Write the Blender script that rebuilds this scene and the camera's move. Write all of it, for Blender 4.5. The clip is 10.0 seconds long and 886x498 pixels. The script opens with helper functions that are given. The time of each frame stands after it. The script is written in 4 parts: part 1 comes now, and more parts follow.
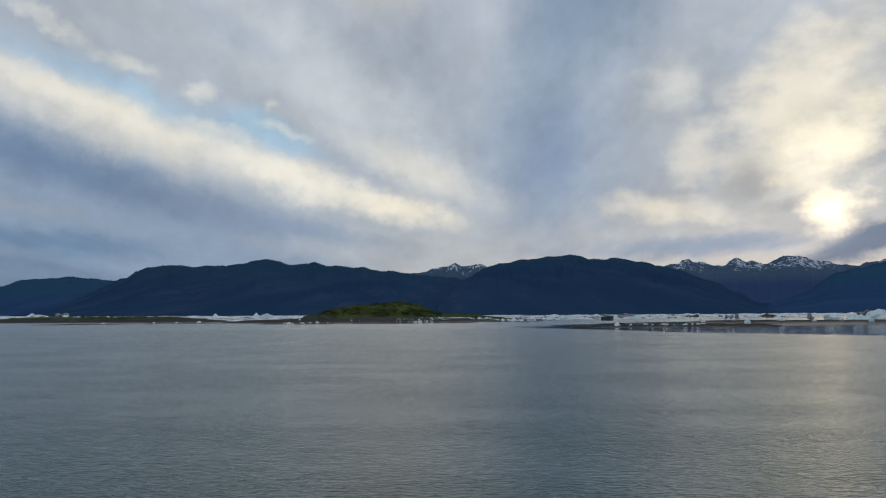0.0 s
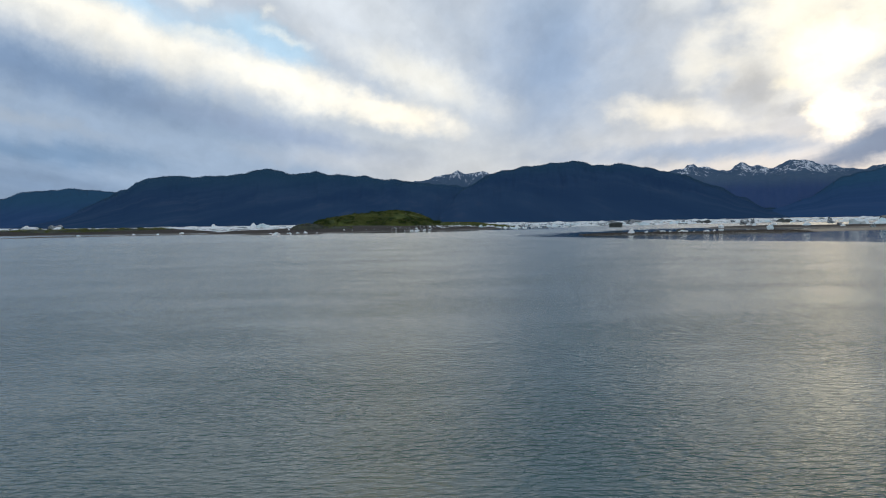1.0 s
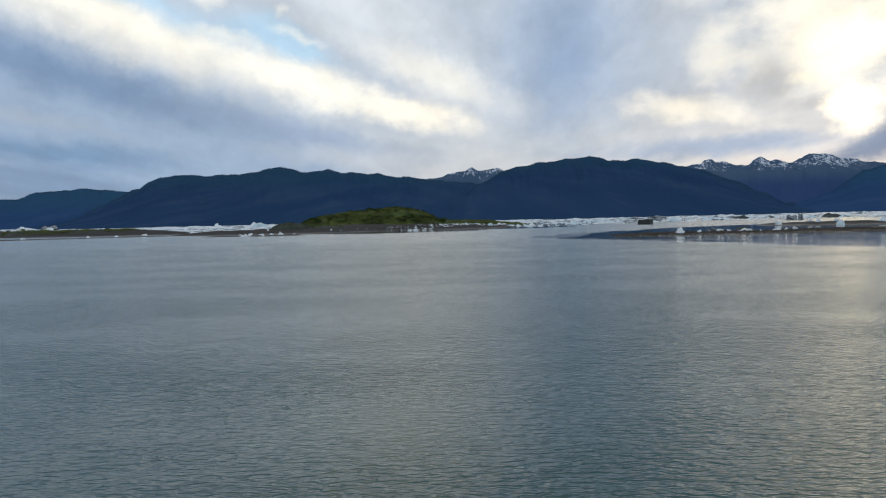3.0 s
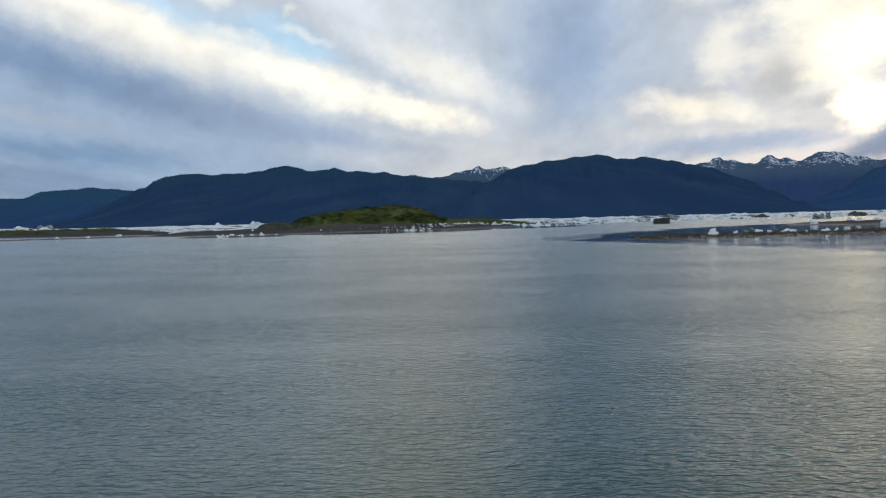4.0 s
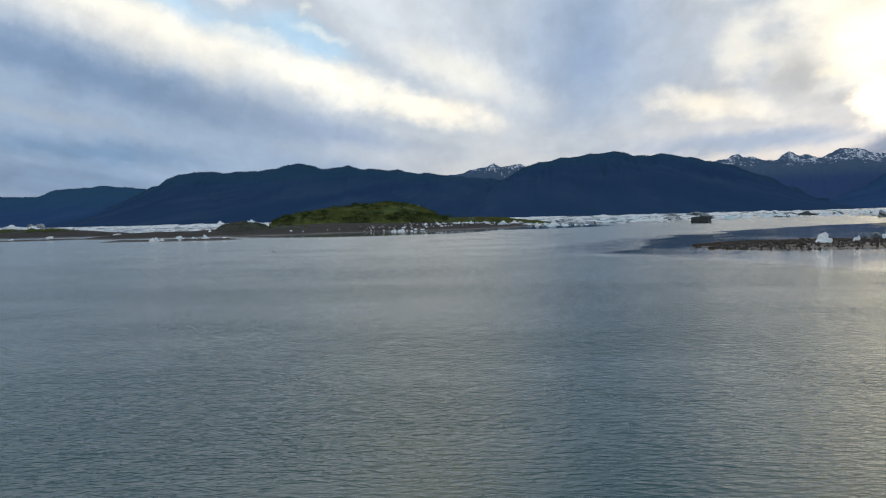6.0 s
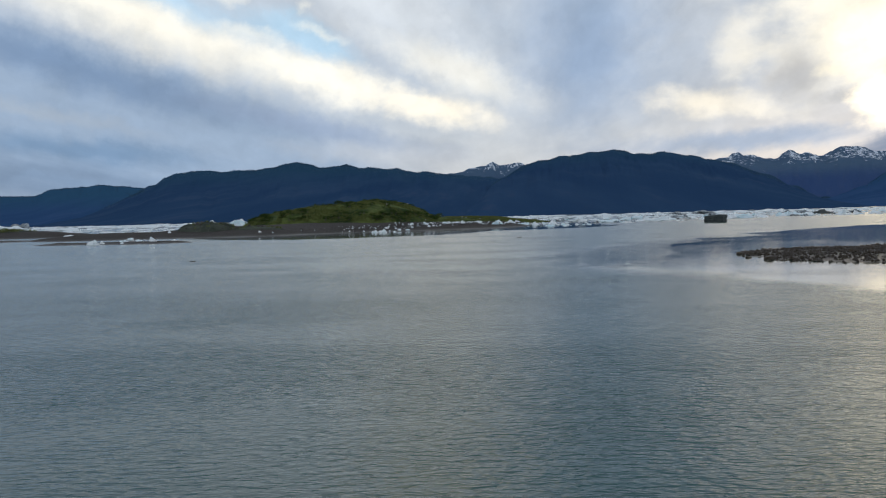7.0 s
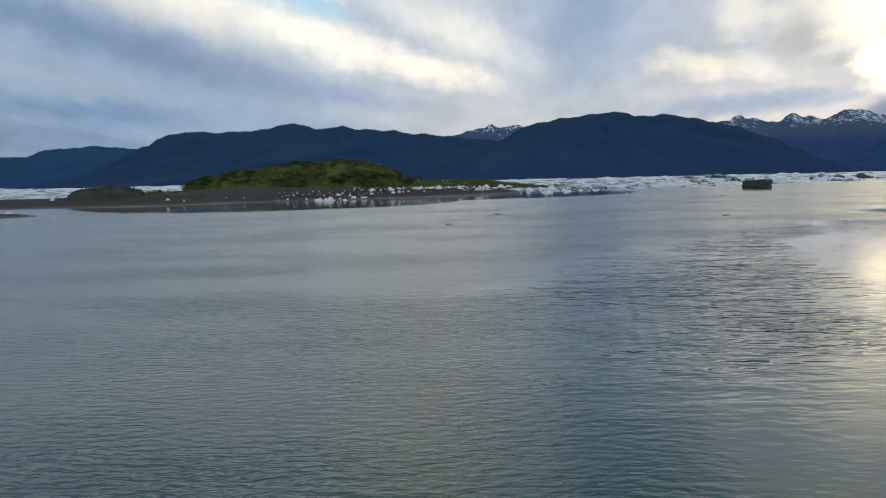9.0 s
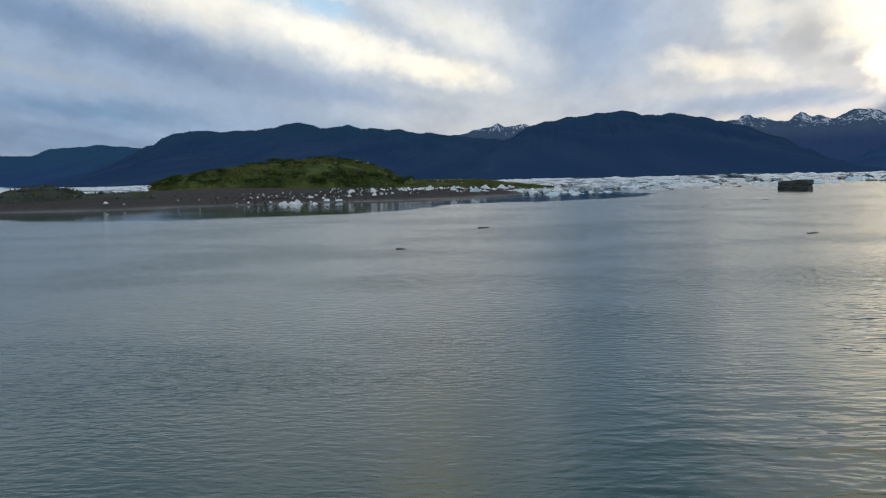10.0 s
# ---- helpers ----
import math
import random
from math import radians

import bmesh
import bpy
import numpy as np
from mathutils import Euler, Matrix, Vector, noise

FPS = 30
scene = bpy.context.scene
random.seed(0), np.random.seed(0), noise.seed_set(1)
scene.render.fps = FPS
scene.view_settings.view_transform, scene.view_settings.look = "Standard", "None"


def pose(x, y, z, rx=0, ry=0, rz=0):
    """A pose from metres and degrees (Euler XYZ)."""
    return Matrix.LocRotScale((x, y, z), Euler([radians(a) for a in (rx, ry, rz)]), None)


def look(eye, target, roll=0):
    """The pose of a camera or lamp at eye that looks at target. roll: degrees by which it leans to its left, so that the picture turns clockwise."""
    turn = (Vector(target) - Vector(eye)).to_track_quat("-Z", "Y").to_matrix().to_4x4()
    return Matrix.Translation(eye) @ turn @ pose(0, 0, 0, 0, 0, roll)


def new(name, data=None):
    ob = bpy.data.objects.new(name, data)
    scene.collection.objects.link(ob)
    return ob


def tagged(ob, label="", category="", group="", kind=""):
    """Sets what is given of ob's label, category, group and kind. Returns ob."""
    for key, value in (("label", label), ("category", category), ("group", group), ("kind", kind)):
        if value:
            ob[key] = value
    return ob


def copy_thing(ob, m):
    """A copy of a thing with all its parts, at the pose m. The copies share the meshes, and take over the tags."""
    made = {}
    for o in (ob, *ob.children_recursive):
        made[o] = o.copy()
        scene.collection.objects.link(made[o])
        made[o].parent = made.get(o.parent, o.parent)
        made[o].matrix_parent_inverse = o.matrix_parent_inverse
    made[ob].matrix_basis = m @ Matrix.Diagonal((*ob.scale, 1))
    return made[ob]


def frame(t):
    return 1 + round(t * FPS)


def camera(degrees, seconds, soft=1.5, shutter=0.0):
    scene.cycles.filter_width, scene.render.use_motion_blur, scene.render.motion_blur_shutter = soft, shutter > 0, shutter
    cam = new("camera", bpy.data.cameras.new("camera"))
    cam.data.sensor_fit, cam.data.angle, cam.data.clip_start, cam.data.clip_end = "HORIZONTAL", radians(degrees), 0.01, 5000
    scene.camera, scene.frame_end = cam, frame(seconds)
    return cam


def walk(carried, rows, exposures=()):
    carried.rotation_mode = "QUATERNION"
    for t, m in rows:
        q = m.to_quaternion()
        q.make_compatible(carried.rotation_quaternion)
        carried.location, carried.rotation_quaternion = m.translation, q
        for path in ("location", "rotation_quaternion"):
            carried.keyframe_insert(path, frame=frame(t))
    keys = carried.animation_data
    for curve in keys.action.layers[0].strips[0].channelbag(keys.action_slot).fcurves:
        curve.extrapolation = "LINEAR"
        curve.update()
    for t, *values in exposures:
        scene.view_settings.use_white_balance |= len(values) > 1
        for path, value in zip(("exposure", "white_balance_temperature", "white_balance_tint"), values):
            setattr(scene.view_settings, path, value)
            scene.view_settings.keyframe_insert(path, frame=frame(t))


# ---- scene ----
# The camera: a small drone that flies low and straight over the lake.
cam = camera(55.0, 10.0, soft=1.1)
ROWS = [
    (0.0, 0.07, 1.38, 3.03, 4.24, -0.34, -0.87),
    (0.1, 0.24, 3.04, 3.03, 3.28, -0.41, -0.85),
    (0.2, 0.40, 4.70, 3.02, 2.42, -0.47, -0.83),
    (0.3, 0.57, 6.36, 3.02, 1.46, -0.54, -0.82),
    (0.4, 0.74, 8.03, 3.02, 0.57, -0.6, -0.8),
    (0.5, 0.91, 9.69, 3.02, -0.38, -0.67, -0.79),
    (0.6, 1.08, 11.35, 3.01, -1.29, -0.72, -0.75),
    (0.7, 1.25, 13.02, 3.01, -1.93, -0.77, -0.71),
    (0.8, 1.41, 14.68, 3.01, -1.95, -0.83, -0.67),
    (1.0, 1.75, 18.01, 3.00, -1.94, -0.93, -0.59),
    (1.5, 2.59, 26.34, 2.99, -1.95, -1.06, -0.37),
    (2.0, 3.44, 34.69, 2.98, -1.97, -1.17, -0.16),
    (2.5, 4.28, 43.04, 2.96, -2.04, -1.28, 0.14),
    (4.0, 6.81, 68.14, 2.92, -2.15, -1.38, 0.9),
    (4.5, 7.65, 76.53, 2.91, -2.2, -1.42, 1.15),
    (5.0, 8.50, 84.92, 2.89, -2.19, -1.4, 1.42),
    (5.5, 9.34, 93.33, 2.88, -2.23, -1.4, 1.65),
    (6.8, 11.54, 115.22, 2.85, -2.3, -1.47, 2.25),
    (7.0, 11.88, 118.60, 2.84, -2.34, -1.49, 1.92),
    (7.2, 12.21, 121.97, 2.84, -2.41, -1.49, 1.62),
    (7.3, 12.38, 123.66, 2.83, -2.43, -1.5, 1.52),
    (7.4, 12.55, 125.35, 2.83, -2.63, -1.5, 1.45),
    (7.5, 12.72, 127.04, 2.83, -2.97, -1.5, 1.43),
    (7.6, 12.89, 128.73, 2.82, -3.32, -1.49, 1.42),
    (7.7, 13.06, 130.42, 2.82, -3.62, -1.47, 1.44),
    (7.8, 13.23, 132.11, 2.82, -3.93, -1.45, 1.46),
    (7.9, 13.40, 133.80, 2.82, -4.3, -1.43, 1.48),
    (8.0, 13.57, 135.49, 2.81, -4.59, -1.41, 1.49),
    (8.1, 13.74, 137.18, 2.81, -4.75, -1.39, 1.54),
    (8.2, 13.91, 138.87, 2.81, -4.77, -1.37, 1.58),
    (8.5, 14.41, 143.95, 2.80, -4.78, -1.3, 1.66),
    (9.0, 15.26, 152.42, 2.79, -4.83, -1.28, 1.89),
    (9.5, 16.11, 160.90, 2.77, -4.83, -1.28, 2.08),
    (10.0, 16.95, 169.38, 2.76, -4.86, -1.23, 2.32)
]
walk(cam, [(t, pose(x, y, z, 90 + pitch, 0, yaw) @ pose(0, 0, 0, 0, 0, roll)) for t, x, y, z, pitch, roll, yaw in ROWS],
     exposures=[(0.0, -0.22), (0.4, 0.02), (0.9, 0.20), (2.5, 0.20), (7.0, 0.19), (8.0, 0.15), (10.0, 0.14)])

# ---- world: a broken evening cloud deck over clear sky, and a veiled low sun ----
SUN_AZ, SUN_EL = 25.2, 6.0     # degrees to the right of +y, and above the horizon


def nd(nt, kind, ins=None, **props):
    """A node of the kind, with its properties, and its inputs by number or name: values or sockets."""
    n = nt.nodes.new(kind)
    for key, value in props.items():
        setattr(n, key, value)
    for key, value in (ins or {}).items():
        if isinstance(value, bpy.types.NodeSocket):
            nt.links.new(value, n.inputs[key])
        else:
            n.inputs[key].default_value = value
    return n


def ma(nt, op, a, b=0.0, c=0.0):
    return nd(nt, "ShaderNodeMath", {0: a, 1: b, 2: c}, operation=op).outputs[0]


def vm(nt, op, a, b=(0, 0, 0)):
    return nd(nt, "ShaderNodeVectorMath", {0: a, 1: b}, operation=op).outputs[0]


def mixc(nt, fac, a, b):
    n = nd(nt, "ShaderNodeMix", data_type="RGBA")
    for key, value in ((0, fac), (6, a), (7, b)):
        if isinstance(value, bpy.types.NodeSocket):
            nt.links.new(value, n.inputs[key])
        else:
            n.inputs[key].default_value = (*value, 1.0) if key and len(value) == 3 else value
    return n.outputs[2]


def ramp(nt, fac, low, high, a=0.0, b=1.0, smooth=True):
    return nd(nt, "ShaderNodeMapRange", {0: fac, 1: low, 2: high, 3: a, 4: b},
              interpolation_type="SMOOTHSTEP" if smooth else "LINEAR").outputs[0]


def noise_of(nt, where, scale, detail=4.0, rough=0.55, colour=False):
    n = nd(nt, "ShaderNodeTexNoise", {"Vector": where, "Scale": scale, "Detail": detail, "Roughness": rough})
    return n.outputs[1 if colour else 0]


world = bpy.data.worlds.new("sky")
scene.world = world
world.use_nodes = True
wt = world.node_tree
wt.nodes.clear()
ray = nd(wt, "ShaderNodeTexCoord").outputs["Generated"]
xyz = nd(wt, "ShaderNodeSeparateXYZ", {0: ray})
DEG = 180 / math.pi
az = ma(wt, "MULTIPLY", ma(wt, "ARCTAN2", xyz.outputs[0], xyz.outputs[1]), DEG)
el = ma(wt, "MULTIPLY", ma(wt, "ARCSINE", xyz.outputs[2]), DEG)
flat = nd(wt, "ShaderNodeCombineXYZ", {0: az, 1: el, 2: 0.0}).outputs[0]
# cloud-deck coordinates: the streets of cloud run away from the viewer and meet at the horizon
deck = ma(wt, "ADD", ma(wt, "MAXIMUM", xyz.outputs[2], 0.0), 0.10)
street = nd(wt, "ShaderNodeCombineXYZ", {0: ma(wt, "DIVIDE", xyz.outputs[0], deck), 1: ma(wt, "DIVIDE", xyz.outputs[1], deck), 2: 0.0}).outputs[0]
street = nd(wt, "ShaderNodeMapping", {0: street, 2: (0, 0, radians(8)), 3: (1.0, 0.30, 1.0)}).outputs[0]
wisps = noise_of(wt, street, 1.1, 6.0, 0.6)
fluff = noise_of(wt, street, 2.6, 5.0, 0.52)
plain = flat
warp = vm(wt, "SUBTRACT", noise_of(wt, street, 1.4, 5.0, 0.6, colour=True), (0.5, 0.5, 0.5))
warp = vm(wt, "MULTIPLY", warp, (7.0, 2.6, 0.0))
fine = vm(wt, "SUBTRACT", noise_of(wt, plain, 0.5, 5.0, 0.6, colour=True), (0.5, 0.5, 0.5))
fine = vm(wt, "MULTIPLY", fine, (2.6, 1.5, 0.0))
steady = vm(wt, "ADD", vm(wt, "ADD", plain, vm(wt, "MULTIPLY", warp, (0.25, 0.25, 0.0))), fine)
flat = vm(wt, "ADD", vm(wt, "ADD", plain, vm(wt, "MULTIPLY", warp, (0.7, 0.7, 0.0))), fine)
billow = noise_of(wt, vm(wt, "MULTIPLY", plain, (0.6, 1.0, 0.0)), 0.6, 5.0, 0.5)

sky = nd(wt, "ShaderNodeTexSky", sky_type="NISHITA", sun_disc=False, sun_elevation=radians(SUN_EL), sun_rotation=radians(SUN_AZ),
         air_density=1.0, dust_density=0.6).outputs[0]
clear = nd(wt, "ShaderNodeVectorMath", {0: sky, 3: 0.10}, operation="SCALE").outputs[0]
# the deck's own grey: paler low down, blue-grey above
grey = mixc(wt, ramp(wt, el, 1.0, 9.0), (0.50, 0.54, 0.62), (0.41, 0.48, 0.61))
grey = mixc(wt, ramp(wt, el, 13.0, 24.0), grey, (0.49, 0.55, 0.68))
grey = mixc(wt, ma(wt, "MULTIPLY", ramp(wt, wisps, 0.42, 0.72), 0.45), grey, (0.66, 0.70, 0.79))
# darker overhead, out of view, to dim the near water's reflection
grey = mixc(wt, ramp(wt, el, 24.0, 36.0), grey, (0.34, 0.40, 0.50))
tone = mixc(wt, 0.95, clear, grey)
# feathers of high cloud fan out from the far end of the streets
fan_x, fan_y = ma(wt, "SUBTRACT", az, 5.0), ma(wt, "SUBTRACT", el, 1.0)
fan = nd(wt, "ShaderNodeCombineXYZ", {0: ma(wt, "MULTIPLY", ma(wt, "ARCTAN2", fan_y, fan_x), 2.6), 2: 0.0, 1: ma(
    wt, "LOGARITHM", ma(wt, "ADD", ma(wt, "SQRT", ma(wt, "ADD", ma(wt, "MULTIPLY", fan_x, fan_x), ma(wt, "MULTIPLY", fan_y, fan_y))), 3.0), 2.0)}).outputs[0]
fan = vm(wt, "ADD", fan, vm(wt, "MULTIPLY", fine, (0.10, 0.25, 0.0)))
feather = noise_of(wt, fan, 1.3, 5.0, 0.5)


def bank(base, c_az, c_el, half_w, half_h, tilt, colour, amount, core=0.25, rough=0.35, where=flat, edge=fluff):
    """One bank of cloud: a soft-edged, uneven ellipse in degrees of azimuth and elevation."""
    at = nd(wt, "ShaderNodeMapping", {0: where, 1: (c_az, c_el, 0), 2: (0, 0, radians(tilt)), 3: (half_w, half_h, 1)}, vector_type="TEXTURE").outputs[0]
    far = nd(wt, "ShaderNodeVectorMath", {0: at}, operation="LENGTH").outputs["Value"]
    far = ma(wt, "ADD", far, ma(wt, "MULTIPLY", ma(wt, "SUBTRACT", edge, 0.5), rough * 2))
    return mixc(wt, ma(wt, "MULTIPLY", ramp(wt, far, core, 1.0, 1.0, 0.0), amount), base, colour)


# high sheet, paler towards its fringe
tone = bank(tone, -7, 14.5, 17, 4.2, -33, (0.66, 0.71, 0.80), 0.8, 0.1, 0.6)
tone = bank(tone, -24, 20.0, 12, 3.0, -14, (0.50, 0.56, 0.68), 0.6)
tone = bank(tone, -13, 18.0, 6, 1.6, -28, (0.40, 0.49, 0.66), 0.55, 0.0, 0.8)
# open blue above the long band, with torn scraps of cloud in it
tone = bank(tone, -20, 13.9, 15, 2.3, -19, (0.43, 0.62, 0.84), 0.95, 0.15, 0.7)
tone = bank(tone, -11, 11.6, 7, 1.6, -24, (0.42, 0.61, 0.82), 0.85, 0.1, 0.8)
for c_az, c_el, w, h, tilt in ((-25.5, 18.3, 2.2, 0.7, -22), (-23.4, 17.2, 2.6, 0.9, -24), (-19.5, 15.6, 3.0, 0.7, -15), (-15.2, 14.2, 1.6, 0.8, 8), (-14.6, 12.0, 3.0, 0.7, -12), (-10.8, 13.5, 1.0, 0.5, 0), (-9.6, 11.9, 2.2, 0.5, -20)):
    tone = bank(tone, c_az, c_el, w, h, tilt, (0.82, 0.84, 0.84), 0.6, 0.0, 0.7, steady, billow)
tone = bank(tone, -1.0, 9.6, 9.0, 1.9, -21, (0.84, 0.84, 0.83), 0.85, 0.1, 0.5, steady)
# shaded underside of the long band, darkest close below it
tone = bank(tone, -25, 6.2, 27, 6.0, -14, (0.28, 0.375, 0.54), 0.95, 0.6, 0.15, steady)
tone = bank(tone, -25, 9.4, 17, 1.9, -15.5, (0.17, 0.255, 0.42), 0.9, 0.1, 0.25, steady)
tone = bank(tone, -10, 6.0, 12, 1.2, -12, (0.27, 0.35, 0.52), 0.75, 0.1, 0.3, steady)
tone = bank(tone, -25, 4.6, 12, 1.3, -6, (0.15, 0.25, 0.42), 0.8, 0.1, 0.3, steady)
tone = bank(tone, -27, 6.9, 10, 0.6, -11, (0.33, 0.40, 0.52), 0.8, 0.0, 0.4, steady)
tone = bank(tone, -27, 3.1, 9, 0.5, -6, (0.30, 0.37, 0.49), 0.7, 0.0, 0.4, steady)
tone = bank(tone, -6, 4.1, 10, 1.2, -6, (0.46, 0.50, 0.59), 0.6, 0.0, 0.4, steady)
tone = bank(tone, -28, 2.4, 15, 2.4, -3, (0.18, 0.265, 0.42), 0.8, 0.3, 0.25, steady)
# the long pale band: thin and grey-cream far out, brighter and billowed towards its end
tone = bank(tone, -20, 12.2, 17, 2.5, -18.5, (0.80, 0.80, 0.79), 0.95, 0.1, 0.45, steady)
tone = bank(tone, -21, 12.8, 14, 1.3, -18.5, (0.97, 0.94, 0.88), 0.8, 0.0, 0.5, steady, billow)
tone = bank(tone, -8.5, 8.8, 9, 1.9, -18, (0.95, 0.92, 0.86), 1.0, 0.0, 0.5, steady, billow)
tone = bank(tone, -2.0, 7.0, 6.0, 1.5, -12, (1.0, 0.94, 0.84), 0.95, 0.0, 0.5, steady, billow)
# blue-grey gap ahead, widening upwards
tone = bank(tone, 8.2, 10.5, 6.8, 9.0, -16, (0.27, 0.37, 0.56), 0.9, 0.0, 0.35)
# upper part runs out of view, darkened for the near water's reflection
tone = bank(tone, 10.5, 20, 7.5, 9.0, -16, (0.25, 0.35, 0.51), 0.85, 0.1, 0.5)
# unseen streets added overhead to shape the water's reflection: pale, open, pale again
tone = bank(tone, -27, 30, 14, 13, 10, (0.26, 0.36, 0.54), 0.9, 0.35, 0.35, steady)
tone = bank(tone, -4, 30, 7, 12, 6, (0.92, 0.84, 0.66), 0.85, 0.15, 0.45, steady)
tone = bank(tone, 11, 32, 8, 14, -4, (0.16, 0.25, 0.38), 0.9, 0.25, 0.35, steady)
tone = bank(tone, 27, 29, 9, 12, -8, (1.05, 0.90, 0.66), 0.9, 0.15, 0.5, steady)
# bright mass round the sun
tone = bank(tone, 24.5, 12.5, 9.5, 7.0, 38, (0.97, 0.92, 0.83), 0.95, 0.15, 0.5, flat, billow)
tone = bank(tone, 16.5, 14.6, 3.2, 2.6, 20, (0.88, 0.88, 0.87), 0.6, 0.0, 0.5, steady, billow)
tone = bank(tone, 17.0, 10.0, 2.6, 3.4, -12, (0.86, 0.83, 0.78), 0.7, 0.0, 0.5, steady, billow)
tone = bank(tone, 21, 16.5, 9, 1.3, 40, (0.46, 0.52, 0.64), 0.7, 0.0, 0.7, flat, billow)
tone = bank(tone, 31, 16.5, 7, 2.4, 36, (0.50, 0.54, 0.62), 0.7, 0.1, 0.6)
tone = bank(tone, 15.5, 6.7, 6.0, 1.2, -5, (0.95, 0.89, 0.80), 0.9, 0.0, 0.5, steady, billow)
tone = bank(tone, 26.0, 10.0, 5.6, 3.2, 25, (1.35, 1.24, 1.03), 0.9, 0.0, 0.5, steady, billow)
tone = bank(tone, 20.8, 7.9, 3.2, 2.5, 10, (0.44, 0.45, 0.49), 0.9, 0.0, 0.45, steady, billow)
tone = bank(tone, 23.5, 6.6, 2.6, 0.6, 4, (0.45, 0.46, 0.50), 0.75, 0.1, 0.6, steady, billow)
tone = bank(tone, 22.8, 8.2, 1.6, 0.6, -6, (0.95, 0.88, 0.74), 0.6, 0.0, 0.7, steady, billow)
tone = bank(tone, 25.4, 6.0, 3.0, 1.7, 10, (2.1, 1.8, 1.35), 1.0, 0.0, 0.55, steady, billow)      # the veiled sun itself
tone = bank(tone, 29, 4.4, 8, 1.3, 14, (0.20, 0.25, 0.37), 0.95, 0.3, 0.35, steady)
tone = bank(tone, 17, 4.2, 12, 1.2, 0, (0.33, 0.41, 0.57), 0.85, 0.15, 0.4, steady)
spread = ramp(wt, nd(wt, "ShaderNodeSeparateXYZ", {0: fan}).outputs[1], 2.9, 4.3, 0.05, 0.5)
lift = ma(wt, "ADD", ma(wt, "MULTIPLY", ma(wt, "SUBTRACT", feather, 0.5), spread), 1.0)
puff = noise_of(wt, steady, 0.45, 5.0, 0.55)
lift = ma(wt, "ADD", lift, ma(wt, "MULTIPLY", ma(wt, "SUBTRACT", fluff, 0.5), 0.25))
lift = ma(wt, "ADD", lift, ma(wt, "MULTIPLY", ma(wt, "SUBTRACT", puff, 0.5), 0.30))
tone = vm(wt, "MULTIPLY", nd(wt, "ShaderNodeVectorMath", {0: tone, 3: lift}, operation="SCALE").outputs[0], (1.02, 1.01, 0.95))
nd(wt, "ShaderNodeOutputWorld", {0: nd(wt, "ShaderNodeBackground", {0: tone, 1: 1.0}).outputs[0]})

sun = new("sun", bpy.data.lights.new("sun", "SUN"))
sun.data.energy, sun.data.angle, sun.data.color = 0.006, radians(20), (1.0, 0.86, 0.62)
a, e = radians(SUN_AZ), radians(SUN_EL)
sun.matrix_world = look((0, 0, 0), (-math.sin(a) * math.cos(e), -math.cos(a) * math.cos(e), -math.sin(e)))
scene.view_settings.exposure = 0.0


# ---- materials ----
def material(name):
    m = bpy.data.materials.new(name)
    m.use_nodes = True
    nt = m.node_tree
    return m, nt, nt.nodes["Principled BSDF"]


def plug(nt, bsdf, **ins):
    for key, value in ins.items():
        key = key.replace("_", " ")
        if isinstance(value, bpy.types.NodeSocket):
            nt.links.new(value, bsdf.inputs[key])
        else:
            bsdf.inputs[key].default_value = value


def bump(nt, height, strength, distance):
    return nd(nt, "ShaderNodeBump", {"Strength": strength, "Distance": distance, "Height": height}).outputs[0]


def place_of(nt):
    return nd(nt, "ShaderNodeNewGeometry").outputs["Position"]


